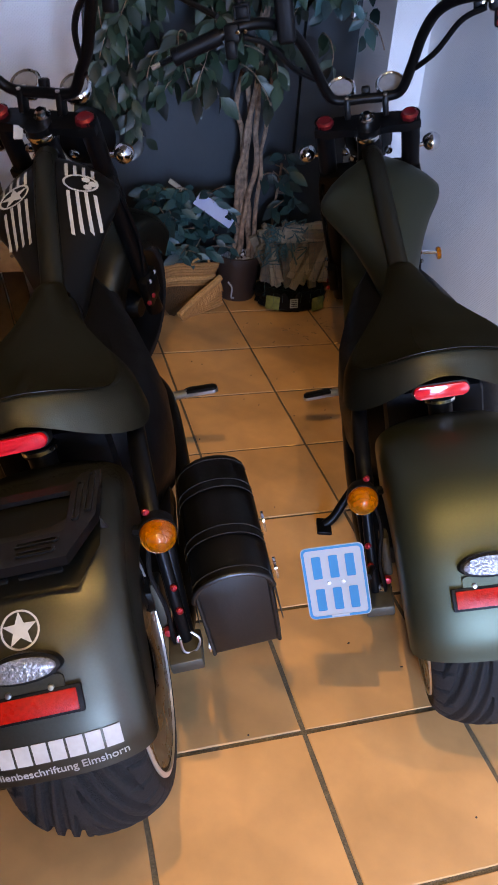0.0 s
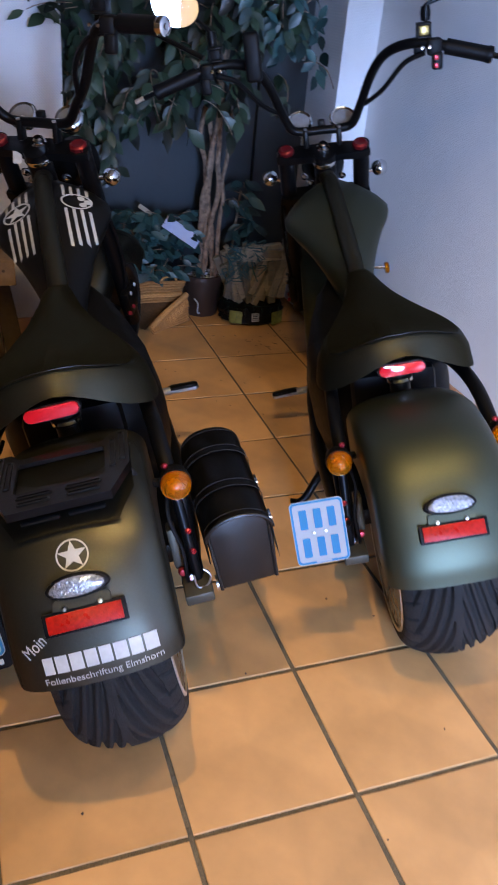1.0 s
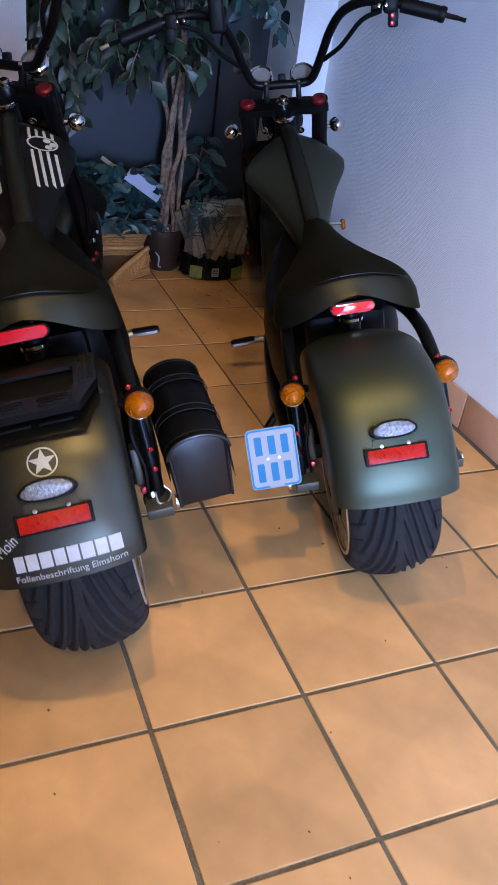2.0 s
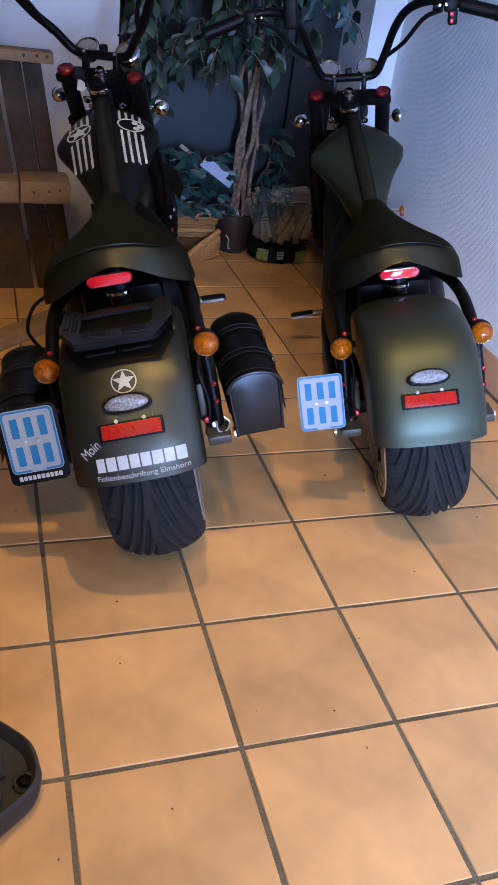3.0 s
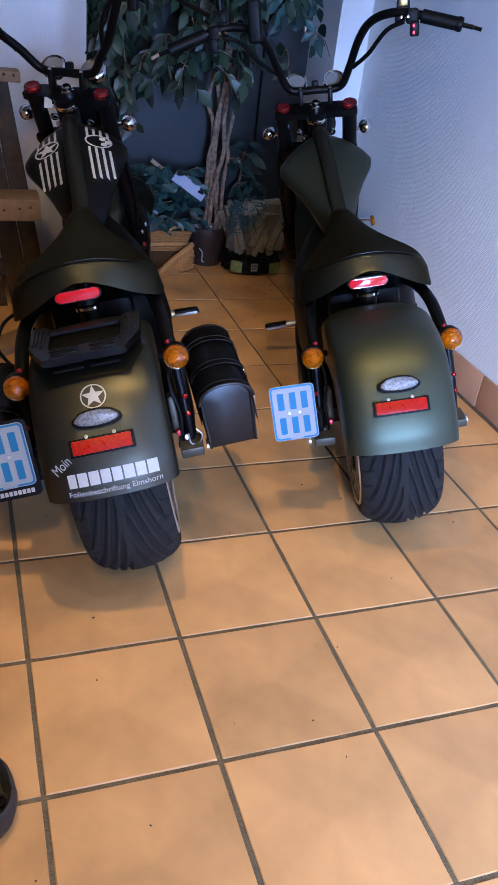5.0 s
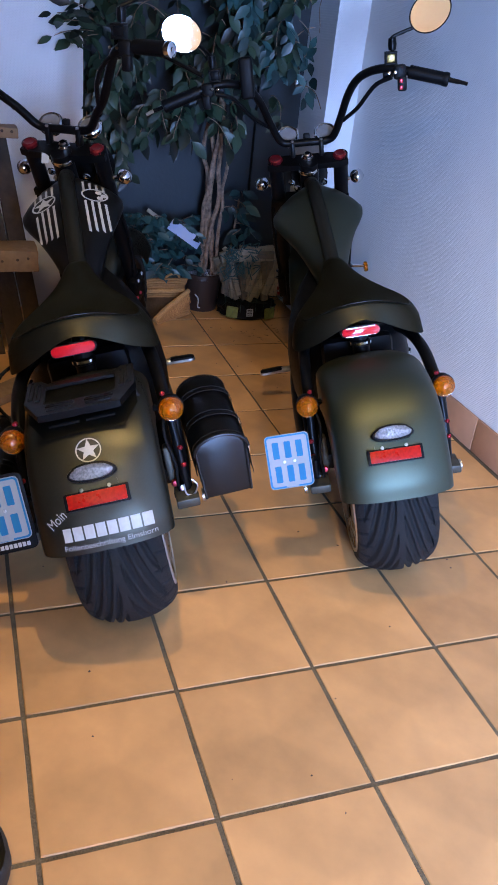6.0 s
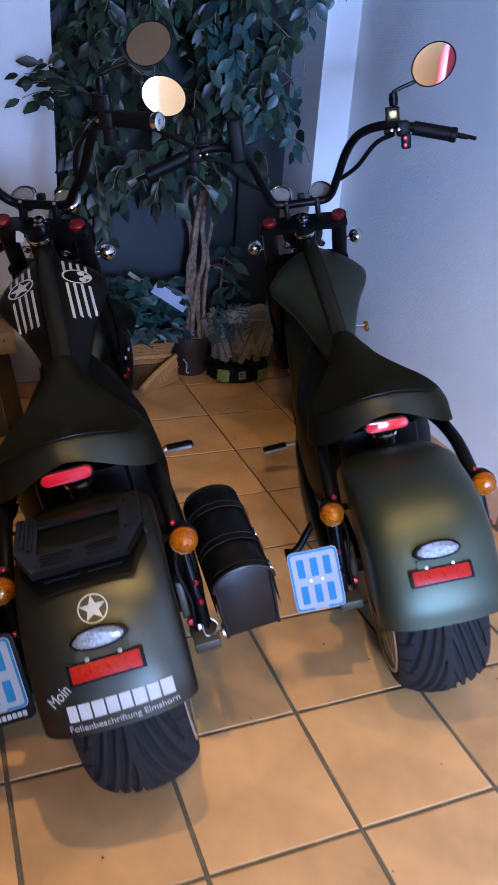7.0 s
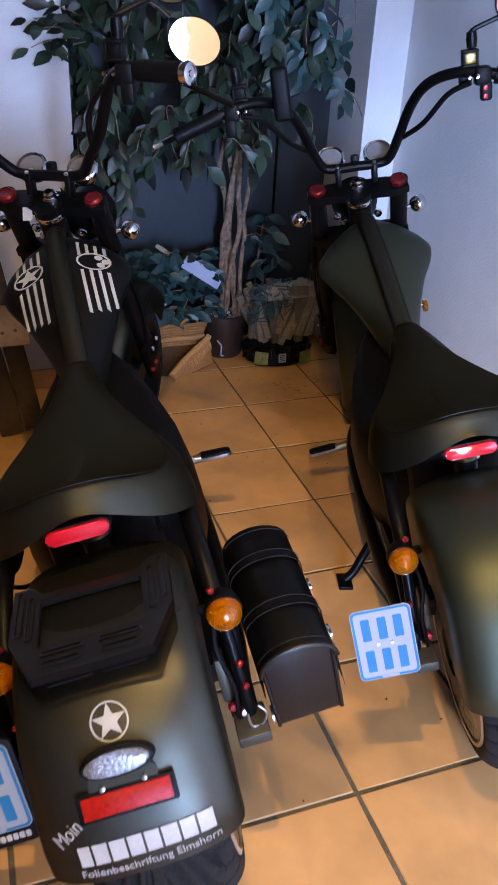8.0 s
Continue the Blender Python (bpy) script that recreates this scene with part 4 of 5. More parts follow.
# plates
plate_tilt = Matrix.Rotation(radians(73), 4, "X")
plate_part(green, Matrix.Translation((-0.228, -0.085, 0.370)) @ plate_tilt, [(-0.175, -0.075, 0.36), (-0.165, -0.02, 0.33), (-0.160, 0.0, 0.30)], False)
plate_part(black, Matrix.Translation((-0.208, -0.100, 0.366)) @ plate_tilt, [(-0.165, -0.09, 0.36), (-0.160, -0.02, 0.33), (-0.158, 0.0, 0.30)], True)

# decals and writing on the black scooter
star_m = on_fender(0.482)
part("star_decal", prism(star(0.0222), 0, 0.0005, m=star_m), DECAL, black, "white star in a broken ring")
part("star_ring", ring(disc(0.0242), disc(0.0218), 0, 0.0005, m=star_m), DECAL, black, "white ring round the star")
letters = on_fender(0.3615)
widths = (0.015, 0.018, 0.019, 0.018, 0.018, 0.020, 0.0185, 0.020)
x = -0.076
for w in widths:
    cells = [(x + w * k / 4, -0.0125) for k in range(5)] + [(x + w * k / 4, 0.0135) for k in range(4, -1, -1)]
    part("name_bar", turned(wrapped(prism(cells, 0, 0.0005)), letters), DECAL, black)
    x += w + 0.0032
lettering("Folienbeschriftung Elmshorn", 0.0155, on_fender(0.3375), DECAL, black, "small white lettering", Matrix.Translation((0.008, 0, 0)))
lettering("Moin", 0.027, on_fender(0.390), DECAL, black, "small white handwritten-style lettering", pose(-0.082, 0.0, 0, 0, 0, 34) @ Matrix.Diagonal((0.72, 1, 1, 1)))


def tank_strip(x0, x1, y0, y1, steps=12):
    rows = []
    for k in range(steps + 1):
        y = y0 + (y1 - y0) * k / steps
        rows.append([tank_at(x0, y), tank_at(x1, y)])
    return skin(rows)


for s in (-1, 1):
    for k in range(4):
        x = s * (0.046 + 0.0180 * k)
        reach = 0.826 + 0.012 * (k - 1)
        for y0, y1 in ((reach, 0.915), (0.958, 1.005 - 0.006 * k)):
            part("stripe_decal", tank_strip(x - 0.0035, x + 0.0035, y0, y1), DECAL, black, "white stripe")
    centre = tank_at(s * 0.074, 0.936, 0.004)
    away = (tank_at(s * 0.10, 0.936) - tank_at(s * 0.04, 0.936)).normalized() * s
    along = (tank_at(s * 0.068, 0.955) - tank_at(s * 0.068, 0.915)).normalized()
    m = Matrix.Identity(4)
    for c, v in enumerate((away, along, away.cross(along).normalized())):
        m.col[c][:3] = v
    m.col[3][:3] = centre
    part("emblem_ring", ring([(1.25 * x, 0.85 * y) for x, y in disc(0.031)], [(1.25 * x, 0.85 * y) for x, y in disc(0.0272)], 0, 0.0006, m=m), DECAL, black, "white oval emblem ring")
    if s < 0:
        part("emblem", prism([(1.2 * x, 0.8 * y) for x, y in star(0.029)], 0, 0.0006, m=m), DECAL, black, "white star emblem")
    else:
        for at in ((0.012, 0.012), (0.014, -0.011), (0.026, 0.0)):
            part("emblem", prism([(at[0] + 0.8 * x, at[1] + 0.7 * y) for x, y in disc(0.0115, 9)], 0, 0.0006, m=m), DECAL, black, "white emblem blot")

# luggage rack of the black scooter
rack_m = pose(0, -0.030, 0.552, -4, 0, 0)
outer = [(-0.108, 0.095), (-0.108, -0.014), (-0.077, -0.090), (0.077, -0.090), (0.108, -0.014), (0.108, 0.095), (0.082, 0.095), (0.068, 0.074), (-0.068, 0.074), (-0.082, 0.095)]
inner = [(-0.070, 0.052), (-0.070, -0.032), (-0.066, -0.037), (0.066, -0.037), (0.070, -0.032), (0.070, 0.052), (0.067, 0.055), (0.05, 0.055), (-0.05, 0.055), (-0.067, 0.055)]
rack = part("luggage_rack", ring(outer, inner, -0.004, 0.003, m=rack_m), RACK_STEEL, black, "slotted black steel luggage rack")
lip_line = [(-0.108, 0.060), (-0.108, -0.014), (-0.077, -0.090), (0.077, -0.090), (0.108, -0.014), (0.108, 0.060)]
lip_bm = skin([[rack_m @ Vector((1.004 * x, 1.004 * y, z)) for x, y in lip_line] for z in (0.0032, -0.006, -0.010)])
bmesh.ops.solidify(lip_bm, geom=lip_bm.faces[:], thickness=0.003)
part("rack_lip", lip_bm, RACK_STEEL, rack, "turned-down front lip")
for s in (-1, 1):
    for x, y0, y1 in ((0.082, -0.020, 0.070), (0.097, -0.006, 0.088)):
        part("rack_slot", ring(rounded(0.0105, y1 - y0, 0.004, 3, (s * x, (y0 + y1) / 2)), rounded(0.0055, y1 - y0 - 0.006, 0.0025, 3, (s * x, (y0 + y1) / 2)), 0.003, 0.0062, m=rack_m), RACK_STEEL, rack, "raised slot rim")
    for y, wide in ((-0.053, 0.056), (-0.072, 0.050)):
        part("rack_slot", ring(rounded(wide, 0.010, 0.004, 3, (s * 0.037, y)), rounded(wide - 0.006, 0.005, 0.0022, 3, (s * 0.037, y)), 0.003, 0.0062, m=rack_m), RACK_STEEL, rack, "raised slot rim")
    part("rack_leg", tube([(s * 0.092, -0.02, 0.548), (s * 0.104, -0.02, 0.52), (s * 0.112, -0.015, 0.495)], 0.006, 8, 4), RACK_STEEL, rack)
part("rack_floor", prism([(-0.072, 0.057), (-0.072, -0.039), (0.072, -0.039), (0.072, 0.057)], -0.016, -0.013, m=rack_m), BLACK_MATT, rack, "matt black sunken floor of the rack")


def mount_plate(y_from, y_to, lift):
    """A plate that follows the mudguard's back and narrows towards its tail."""
    path = [q for q in spline([(0, y, z) for y, z in FENDER_LINE], 20) if y_to <= q.y <= y_from]
    rows = []
    for q in path:
        s = min(1.0, max(0.0, (q.y - y_to) / 0.055))
        w = 0.074 + 0.032 * s
        rows.append([Vector((w * x, q.y - 0.25 * (lift - 0.001 * abs(x)) * (1 - s), q.z + lift - 0.6 * (0.006 + abs(hump(w * abs(x) / 0.127, 0.052))))) for x in (-1, -0.8, -0.4, 0, 0.4, 0.8, 1)])
    bm = skin(rows)
    bmesh.ops.solidify(bm, geom=bm.faces[:], thickness=0.004)
    return bm


part("mount_plate", mount_plate(0.06, -0.120, 0.016), BLACK_MATT, rack, "matt black mounting plate over the mudguard")
apron_m = on_fender(0.520, 0.012)
for y, wide, x in ((0.012, 0.070, -0.042), (0.012, 0.062, 0.040), (-0.006, 0.058, -0.036), (-0.006, 0.056, 0.034)):
    part("rack_bar", prism(rounded(wide, 0.007, 0.003, 3, (x, y)), -0.001, 0.003, 0.001, m=apron_m), RACK_STEEL, rack)


for line in (((-0.150, 0.33, 0.50), (-0.200, 0.27, 0.494), (-0.226, 0.25, 0.452), (-0.222, 0.25, 0.420), (-0.200, 0.24, 0.385)),
             ((-0.140, 0.28, 0.462), (-0.150, 0.25, 0.453), (-0.176, 0.245, 0.440), (-0.170, 0.25, 0.420), (-0.150, 0.25, 0.412), (-0.135, 0.27, 0.40))):
    part("charging_lead", tube(line, 0.0042, 8, 5), BLACK_PLASTIC, black, "thin black lead")


def saddlebag(m, label):
    """A barrel-topped leather bag with a wrapped flap, two straps and buckles; y runs along it."""
    bag = thing("saddlebag", m, label, "saddlebag", "leather saddlebags")
    def section(w, h, top, n=10):
        arc = [(w * math.cos(math.pi * k / n), h + top * math.sin(math.pi * k / n)) for k in range(n + 1)]
        return [(w * 0.93, -0.078), *arc, (-w * 0.93, -0.078)]
    rows = []
    for y, g in ((-0.132, 0.90), (-0.130, 0.97), (-0.122, 1.0), (0.122, 1.0), (0.130, 0.97), (0.132, 0.90)):
        rows.append([Vector((g * x, y + (0.17 * (z - 0.03) if y < 0 else 0.0), g * z)) for x, z in section(0.056, 0.030, 0.038)])
    part("bag_body", skin(rows, True, True), LEATHER, bag, "", 35)
    flap = []
    for y in (-0.140, -0.136, 0.136, 0.140):
        g = 1.045 if abs(y) < 0.139 else 1.02
        line = [(0.060, -0.045)] + section(0.056, 0.030, 0.038)[1:-1] + [(-0.058, -0.02)]
        flap.append([Vector((g * x, y, g * z + 0.001)) for x, z in line])
    bm = skin(flap)
    bmesh.ops.solidify(bm, geom=bm.faces[:], thickness=0.0025)
    part("flap", bm, LEATHER, bag, "wrapped leather flap", 35)
    for y in (-0.050, 0.060):
        strap = [[Vector((1.085 * x, y + dy, 1.085 * z + 0.0015)) for x, z in [(0.060, -0.060)] + section(0.056, 0.030, 0.038)[1:-1]] for dy in (-0.012, 0.012)]
        bm = skin(strap)
        bmesh.ops.solidify(bm, geom=bm.faces[:], thickness=0.002)
        strap = part("strap", bm, LEATHER, bag, "stitched leather strap", 35)
        part("buckle", ring(rounded(0.030, 0.026, 0.005), rounded(0.022, 0.018, 0.003), 0, 0.004, m=Matrix.Translation((0.067, y, -0.03)) @ Matrix.Rotation(radians(90), 4, "Y")), CHROME, strap, "chrome buckle")
    part("piping", tube([(x * 1.05, -0.141, z * 1.05) for x, z in section(0.056, 0.030, 0.038)[1:-1]], 0.0035, 8, 2), LEATHER, bag, "rolled leather edge")
    part("piping", tube([(x * 0.99, -0.134, z * 0.99) for x, z in (section(0.056, 0.030, 0.038)[0], (0.055, 0.0), (0.055, 0.03))], 0.003, 8, 2), LEATHER, bag)
    for y in (-0.1325, 0.1325):
        part("seam_piping", tube([(0.955 * x, y + (0.17 * (z - 0.03) if y < 0 else 0.0), 0.955 * z) for x, z in section(0.056, 0.030, 0.038)], 0.0032, 8, 2), LEATHER, bag, "raised seam piping")
    arc = [Vector((x, 0, z)) for x, z in section(0.056, 0.030, 0.038, 26)[1:-1]]
    for y, grow in ((-0.126, 1.062), (0.126, 1.062), (-0.0595, 1.10), (-0.0405, 1.10), (0.0505, 1.10), (0.0695, 1.10)):
        bm = bmesh.new()
        for a, b in zip(arc, arc[1:]):
            tube([(grow * v.x, y, grow * v.z + 0.0012) for v in (a.lerp(b, 0.15), a.lerp(b, 0.8))], 0.0007, 4, 1, bm)
        part("stitching", bm, THREAD, bag, "grey stitching")
    return bag


saddlebag(BLACK_AT @ pose(0.245, 0.118, 0.325, 3, 0, 2), "black leather saddlebag with stitched straps on the scooter's flank")
saddlebag(BLACK_AT @ Matrix.Translation((-0.245, 0.118, 0.325)) @ pose(0, 0, 0, 3, 0, 2) @ Matrix.Rotation(math.pi, 4, "Z"), "black leather saddlebag beside the licence plate")

# ---------------------------------------------------------------- plants
def leaf_mesh(name, leaves, mat, parent, label=""):
    """Pointed folded leaves, each (base, way, normal, length, width)."""
    verts, faces = [], []
    for base, way, normal, length, width in leaves:
        side = way.cross(normal).normalized()
        n0 = len(verts)
        curl = -normal * length * 0.16
        for s, w, lift in ((0.0, 0.0, 0.0), (0.22, 0.36, 0.10), (0.5, 0.5, 0.12), (0.78, 0.28, 0.06), (1.0, 0.0, 0.0)):
            c = base + way * length * s + curl * s * s
            if w == 0:
                verts.append(c)
            else:
                verts += [c - side * width * w + normal * width * lift, c, c + side * width * w + normal * width * lift]
        faces += [(n0, n0 + 1, n0 + 2), (n0, n0 + 2, n0 + 3)]
        for k in (1, 4):
            faces += [(n0 + k, n0 + k + 3, n0 + k + 4, n0 + k + 1), (n0 + k + 1, n0 + k + 4, n0 + k + 5, n0 + k + 2)]
        faces += [(n0 + 7, n0 + 10, n0 + 8), (n0 + 8, n0 + 10, n0 + 9)]
    mesh = bpy.data.meshes.new(name)
    mesh.from_pydata([tuple(v) for v in verts], [], faces)
    mesh.materials.append(mat)
    mesh.polygons.foreach_set("use_smooth", [True] * len(mesh.polygons))
    ob = new(name, mesh)
    ob.parent = parent
    if label:
        ob["label"] = label
    return ob


def sprays(rng, starts, count, size, droop=1.0, reach=0.16):
    """Drooping twigs from starts, with leaves along them."""
    leaves, twigs = [], []
    for start, out in starts:
        p, way = Vector(start), Vector(out).normalized()
        line = [p.copy()]
        for k in range(count):
            way = (way + Vector((rng.uniform(-.25, .25), rng.uniform(-.2, .2), -0.22 * droop))).normalized()
            p = p + way * reach / count * rng.uniform(0.7, 1.3)
            line.append(p.copy())
            for _ in range(1 + (rng.random() < 0.4)):
                a = rng.uniform(0, 2 * math.pi)
                lw = (way * 0.5 + Vector((math.cos(a), math.sin(a) * 0.8, -0.65 * droop + 0.2 * rng.uniform(-1, 1)))).normalized()
                nm = Vector((rng.uniform(-.5, .5), -0.8 + rng.uniform(-.4, .4), rng.uniform(0.1, 0.9)))
                nm = (nm - lw * nm.dot(lw)).normalized()
                length = size * rng.uniform(0.6, 1.25)
                leaves.append((p + lw * 0.008, lw, nm, length, length * rng.uniform(0.42, 0.58)))
        twigs.append(line)
    return leaves, twigs


def twig_mesh(lines, parent, mat, r=0.0018):
    bm = bmesh.new()
    for line in lines:
        tube(line, r, 4, 1, bm)
    ob = part("twig_rest", bm, mat, parent)
    ob["kind"] = "stuff"
    return ob


rng = random.Random(11)
ficus = thing("potted_ficus", Matrix.Translation((0.960, 2.255, 0.0)), "artificial ficus tree with braided stems in a dark brown pot", "potted tree")
part("pot", lathe(((0, 0.0), (0.066, 0.0), (0.070, 0.006), (0.084, 0.150), (0.090, 0.152), (0.090, 0.170), (0.083, 0.172), (0.080, 0.150), (0, 0.148)), n=36), POT, ficus, "dark brown plastic pot")
gravel = bmesh.new()
for _ in range(170):
    a, r = rng.uniform(0, 6.283), 0.078 * math.sqrt(rng.random())
    m = pose(r * math.cos(a), r * math.sin(a), 0.152 + rng.uniform(0, 0.008), rng.uniform(0, 90), rng.uniform(0, 90), 0) @ Matrix.Diagonal((1, 0.7, 0.6, 1))
    bmesh.ops.create_icosphere(gravel, subdivisions=1, radius=rng.uniform(0.005, 0.009), matrix=m)
part("gravel", gravel, PEBBLE, ficus, "white gravel on the soil")
for k in range(5):
    line = []
    for j in range(12):
        s = j / 11
        a = 1.26 * k + 2.4 * s + 0.5 * math.sin(5 * s + 2 * k)
        spread = 0.031 + 0.008 * math.sin(9 * s + k) + 0.006 * s
        place = (0.006 + spread * math.cos(a), -0.02 + 0.5 * spread * math.sin(a), 0.13 + 0.75 * s)
        line.append(place if k < 4 else (0.040 + 0.030 * s + 0.004 * math.sin(11 * s), -0.035, 0.13 + 0.75 * s))
    part("trunk", tube([(x + 0.005 * math.sin(23 * z + k) + 0.003 * math.sin(41 * z + 2 * k), y, z) for x, y, z in line], 0.0108 if k < 4 else 0.0085, 8, 4, taper=0.0085 if k < 4 else 0.007), BARK, ficus, "pale knotted stem")
starts = []
for _ in range(285):
    x = rng.uniform(-0.56, 0.37)
    right_cut = 0.80 if x < 0.22 else 0.80 + (x - 0.22) * 3.0
    z = rng.uniform(max(right_cut, 0.86 + 0.05 * math.sin(9 * x)), 2.1)
    if x < -0.47 and rng.random() < 0.5:
        continue
    starts.append(((x, rng.uniform(-0.24, 0.03), z), (rng.uniform(-1, 1), rng.uniform(-1.0, 0.2), rng.uniform(-0.4, 0.5))))
leaves, twigs = sprays(rng, starts, 8, 0.070)
more = []
for _ in range(26):
    starts_x = rng.uniform(-0.55, -0.40)
    more.append(((starts_x, rng.uniform(-0.2, 0.0), rng.uniform(0.72, 1.0)), (rng.uniform(-0.4, 0.4), -0.4, -0.8)))
extra, extra_twigs = sprays(rng, more, 7, 0.066)
sprig = [((-0.50, -0.16, 1.13), (-1.0, -0.3, 0.35)), ((-0.52, -0.17, 1.10), (-1.0, -0.2, 0.1)), ((-0.50, -0.16, 1.12), (-0.8, -0.6, 0.5)), ((-0.48, -0.14, 1.14), (-1.0, -0.3, 0.6)), ((-0.50, -0.15, 1.09), (-1.0, -0.1, -0.1)), ((-0.53, -0.18, 1.12), (-1.0, -0.2, 0.25))]
sprig_leaves, sprig_twigs = sprays(rng, sprig, 6, 0.066, 0.3, 0.15)
leaves = [q for q in leaves if max(q[0].x, (q[0] + q[1] * q[3]).x) < (0.245 if q[0].z < 1.28 else 0.31) or q[0].z > 1.50]
crown = leaf_mesh("crown", leaves + extra + sprig_leaves, LEAF, ficus, "dense drooping dark green leaves")
twig_mesh(twigs + extra_twigs + sprig_twigs, ficus, BARK)
teal_starts = [((rng.uniform(-0.1, 0.36), rng.uniform(-0.26, -0.1), rng.uniform(0.95, 1.9)), (rng.uniform(-1, 1), -0.8, 0)) for _ in range(36)]
teal_leaves, _ = sprays(rng, teal_starts, 6, 0.066)
leaf_mesh("teal_leaves", [q for q in teal_leaves if (q[0] + q[1] * q[3]).x < 0.34], LEAF_TEAL, ficus, "bluish green leaves")
part("upper_trunk", tube([(0.03, 0, 0.86), (0.06, 0.02, 1.2), (0.0, 0.03, 1.6), (0.04, 0.02, 2.0)], 0.016, 8, 5), BARK, ficus)

bush = thing("artificial_bush", Matrix.Translation((0.745, 2.28, 0.0)), "low bunch of dark teal artificial leaves behind the basket", "plant")
starts = [((rng.uniform(-0.10, 0.14), rng.uniform(-0.05, 0.03), rng.uniform(0.18, 0.42)), (rng.uniform(-1, 1), rng.uniform(-1, 0), rng.uniform(-0.2, 0.7))) for _ in range(52)]
leaves, twigs = sprays(rng, starts, 5, 0.058, 0.4, 0.10)
leaf_mesh("leaves", leaves, LEAF_TEAL, bush)
twig_mesh(twigs, bush, BARK)
part("stem", tube([(0.02, 0.04, 0.0), (0.0, 0.03, 0.2), (0.02, 0.0, 0.40)], 0.007, 8, 4), BARK, bush)
sprigs = thing("leafy_sprig", Matrix.Translation((1.10, 2.31, 0.0)), "pale teal artificial leaf sprig beside the firewood", "plant")
starts = [((rng.uniform(-0.03, 0.05), rng.uniform(-0.04, 0.02), rng.uniform(0.34, 0.50)), (rng.uniform(-1, 1), -0.5, rng.uniform(-0.2, 0.6))) for _ in range(7)]
leaves, twigs = sprays(rng, starts, 4, 0.068, 0.5, 0.08)
leaf_mesh("leaves", leaves, LEAF_TEAL, sprigs)
twig_mesh(twigs, sprigs, BARK)
part("stem", tube([(0.0, 0.03, 0.0), (0.01, 0.03, 0.25), (0.02, 0.0, 0.48)], 0.005, 8, 4), BARK, sprigs)

# ---------------------------------------------------------------- firewood, basket, card
wood = thing("kindling_bundle", Matrix.Translation((1.150, 2.165, 0.0)), "netted bundle of split grey kindling sticks with a label", "firewood")
for k in range(58):
    layer = k % 6
    if k % 6 == 0:
        x, z, lean, length = rng.uniform(-0.05, 0.05), rng.uniform(0.285, 0.325), rng.uniform(82, 96), rng.uniform(0.13, 0.19)
    else:
        x = -0.125 + 0.25 * rng.random()
        z, lean, length = rng.uniform(0.15, 0.21), rng.uniform(-14, 30) if x > -0.04 else rng.uniform(-38, 10), rng.uniform(0.14, 0.20)
    m = pose(x * (0.9 if z > 0.2 else 1), -0.095 + 0.030 * layer, z, rng.uniform(-8, 8), lean, rng.uniform(-15, 15))
    part("stick", box((rng.uniform(0.018, 0.032), rng.uniform(0.015, 0.026), length), (0, 0, 0), 0.0015, segments=1, bm=None), KINDLING, wood).matrix_local = m
net = bmesh.new()
for k in range(9):
    x = -0.14 + 0.035 * k
    tube([(x, -0.125, 0.05), (x * 1.05, -0.130, 0.20), (x * 0.95 + rng.uniform(-.02, .02), -0.11, 0.335)], 0.0004, 4, 3, net)
for k in range(7):
    z = 0.10 + 0.036 * k + rng.uniform(-.006, .006)
    tube([(-0.148, -0.05, z), (-0.12, -0.113, z + 0.01), (0.0, -0.131, z - 0.005), (0.12, -0.118, z + 0.01), (0.148, -0.05, z + rng.uniform(-.02, .02))], 0.0004, 4, 3, net)
part("net", net, NET, wood, "thin teal net")
bunch = bmesh.new()
for k in range(60):
    x, z = rng.uniform(-0.16, -0.02), rng.uniform(0.22, 0.345)
    tube([(x, -0.095, z), (x + rng.uniform(-.03, .03), -0.118, z + rng.uniform(-.03, .02)), (x + rng.uniform(-.04, .04), -0.112, z + rng.uniform(-.05, .03))], 0.0022, 4, 3, bunch)
part("net_gather", bunch, NET, wood, "gathered teal netting")
sack_rows = []
for g, z in ((0.86, 0.002), (0.97, 0.014), (0.94, 0.034), (0.98, 0.052), (0.90, 0.070)):
    sack_rows.append([Vector((g * (0.140 + rng.uniform(-0.010, 0.008)) * math.cos(2 * math.pi * k / 44), g * (0.113 + rng.uniform(-0.006, 0.003)) * math.sin(2 * math.pi * k / 44), z + (rng.uniform(-0.018, 0.014) if z > 0.06 else 0.0))) for k in range(44)])
sack = skin(sack_rows, True, True)
part("sack_base", sack, BLACK_PLASTIC, wood, "black printed wrapper round the base")
part("label", prism(rounded(0.030, 0.034, 0.001, 2), 0, 0.001, m=pose(-0.022, -0.1165, 0.045, 84, 0, 0)), PLATE, wood, "small white label with dark bars")
for k in range(4):
    part("label_bar", prism(rounded(0.022, 0.003, 0.0005, 2, (0, -0.010 + 0.007 * k)), 0.0012, 0.0016, m=pose(-0.022, -0.1165, 0.045, 84, 0, 0)), BLACK_PLASTIC, wood)
for at, w in (((-0.096, -0.090, 0.040), 0.052), ((0.075, -0.104, 0.036), 0.060)):
    part("wrapper_patch", prism(rounded(w, 0.05, 0.004, 2), 0, 0.002, 0.001, m=pose(*at, 84, 0, -30 if at[0] < 0 else 25)), LIME, wood, "lime green printed patch")

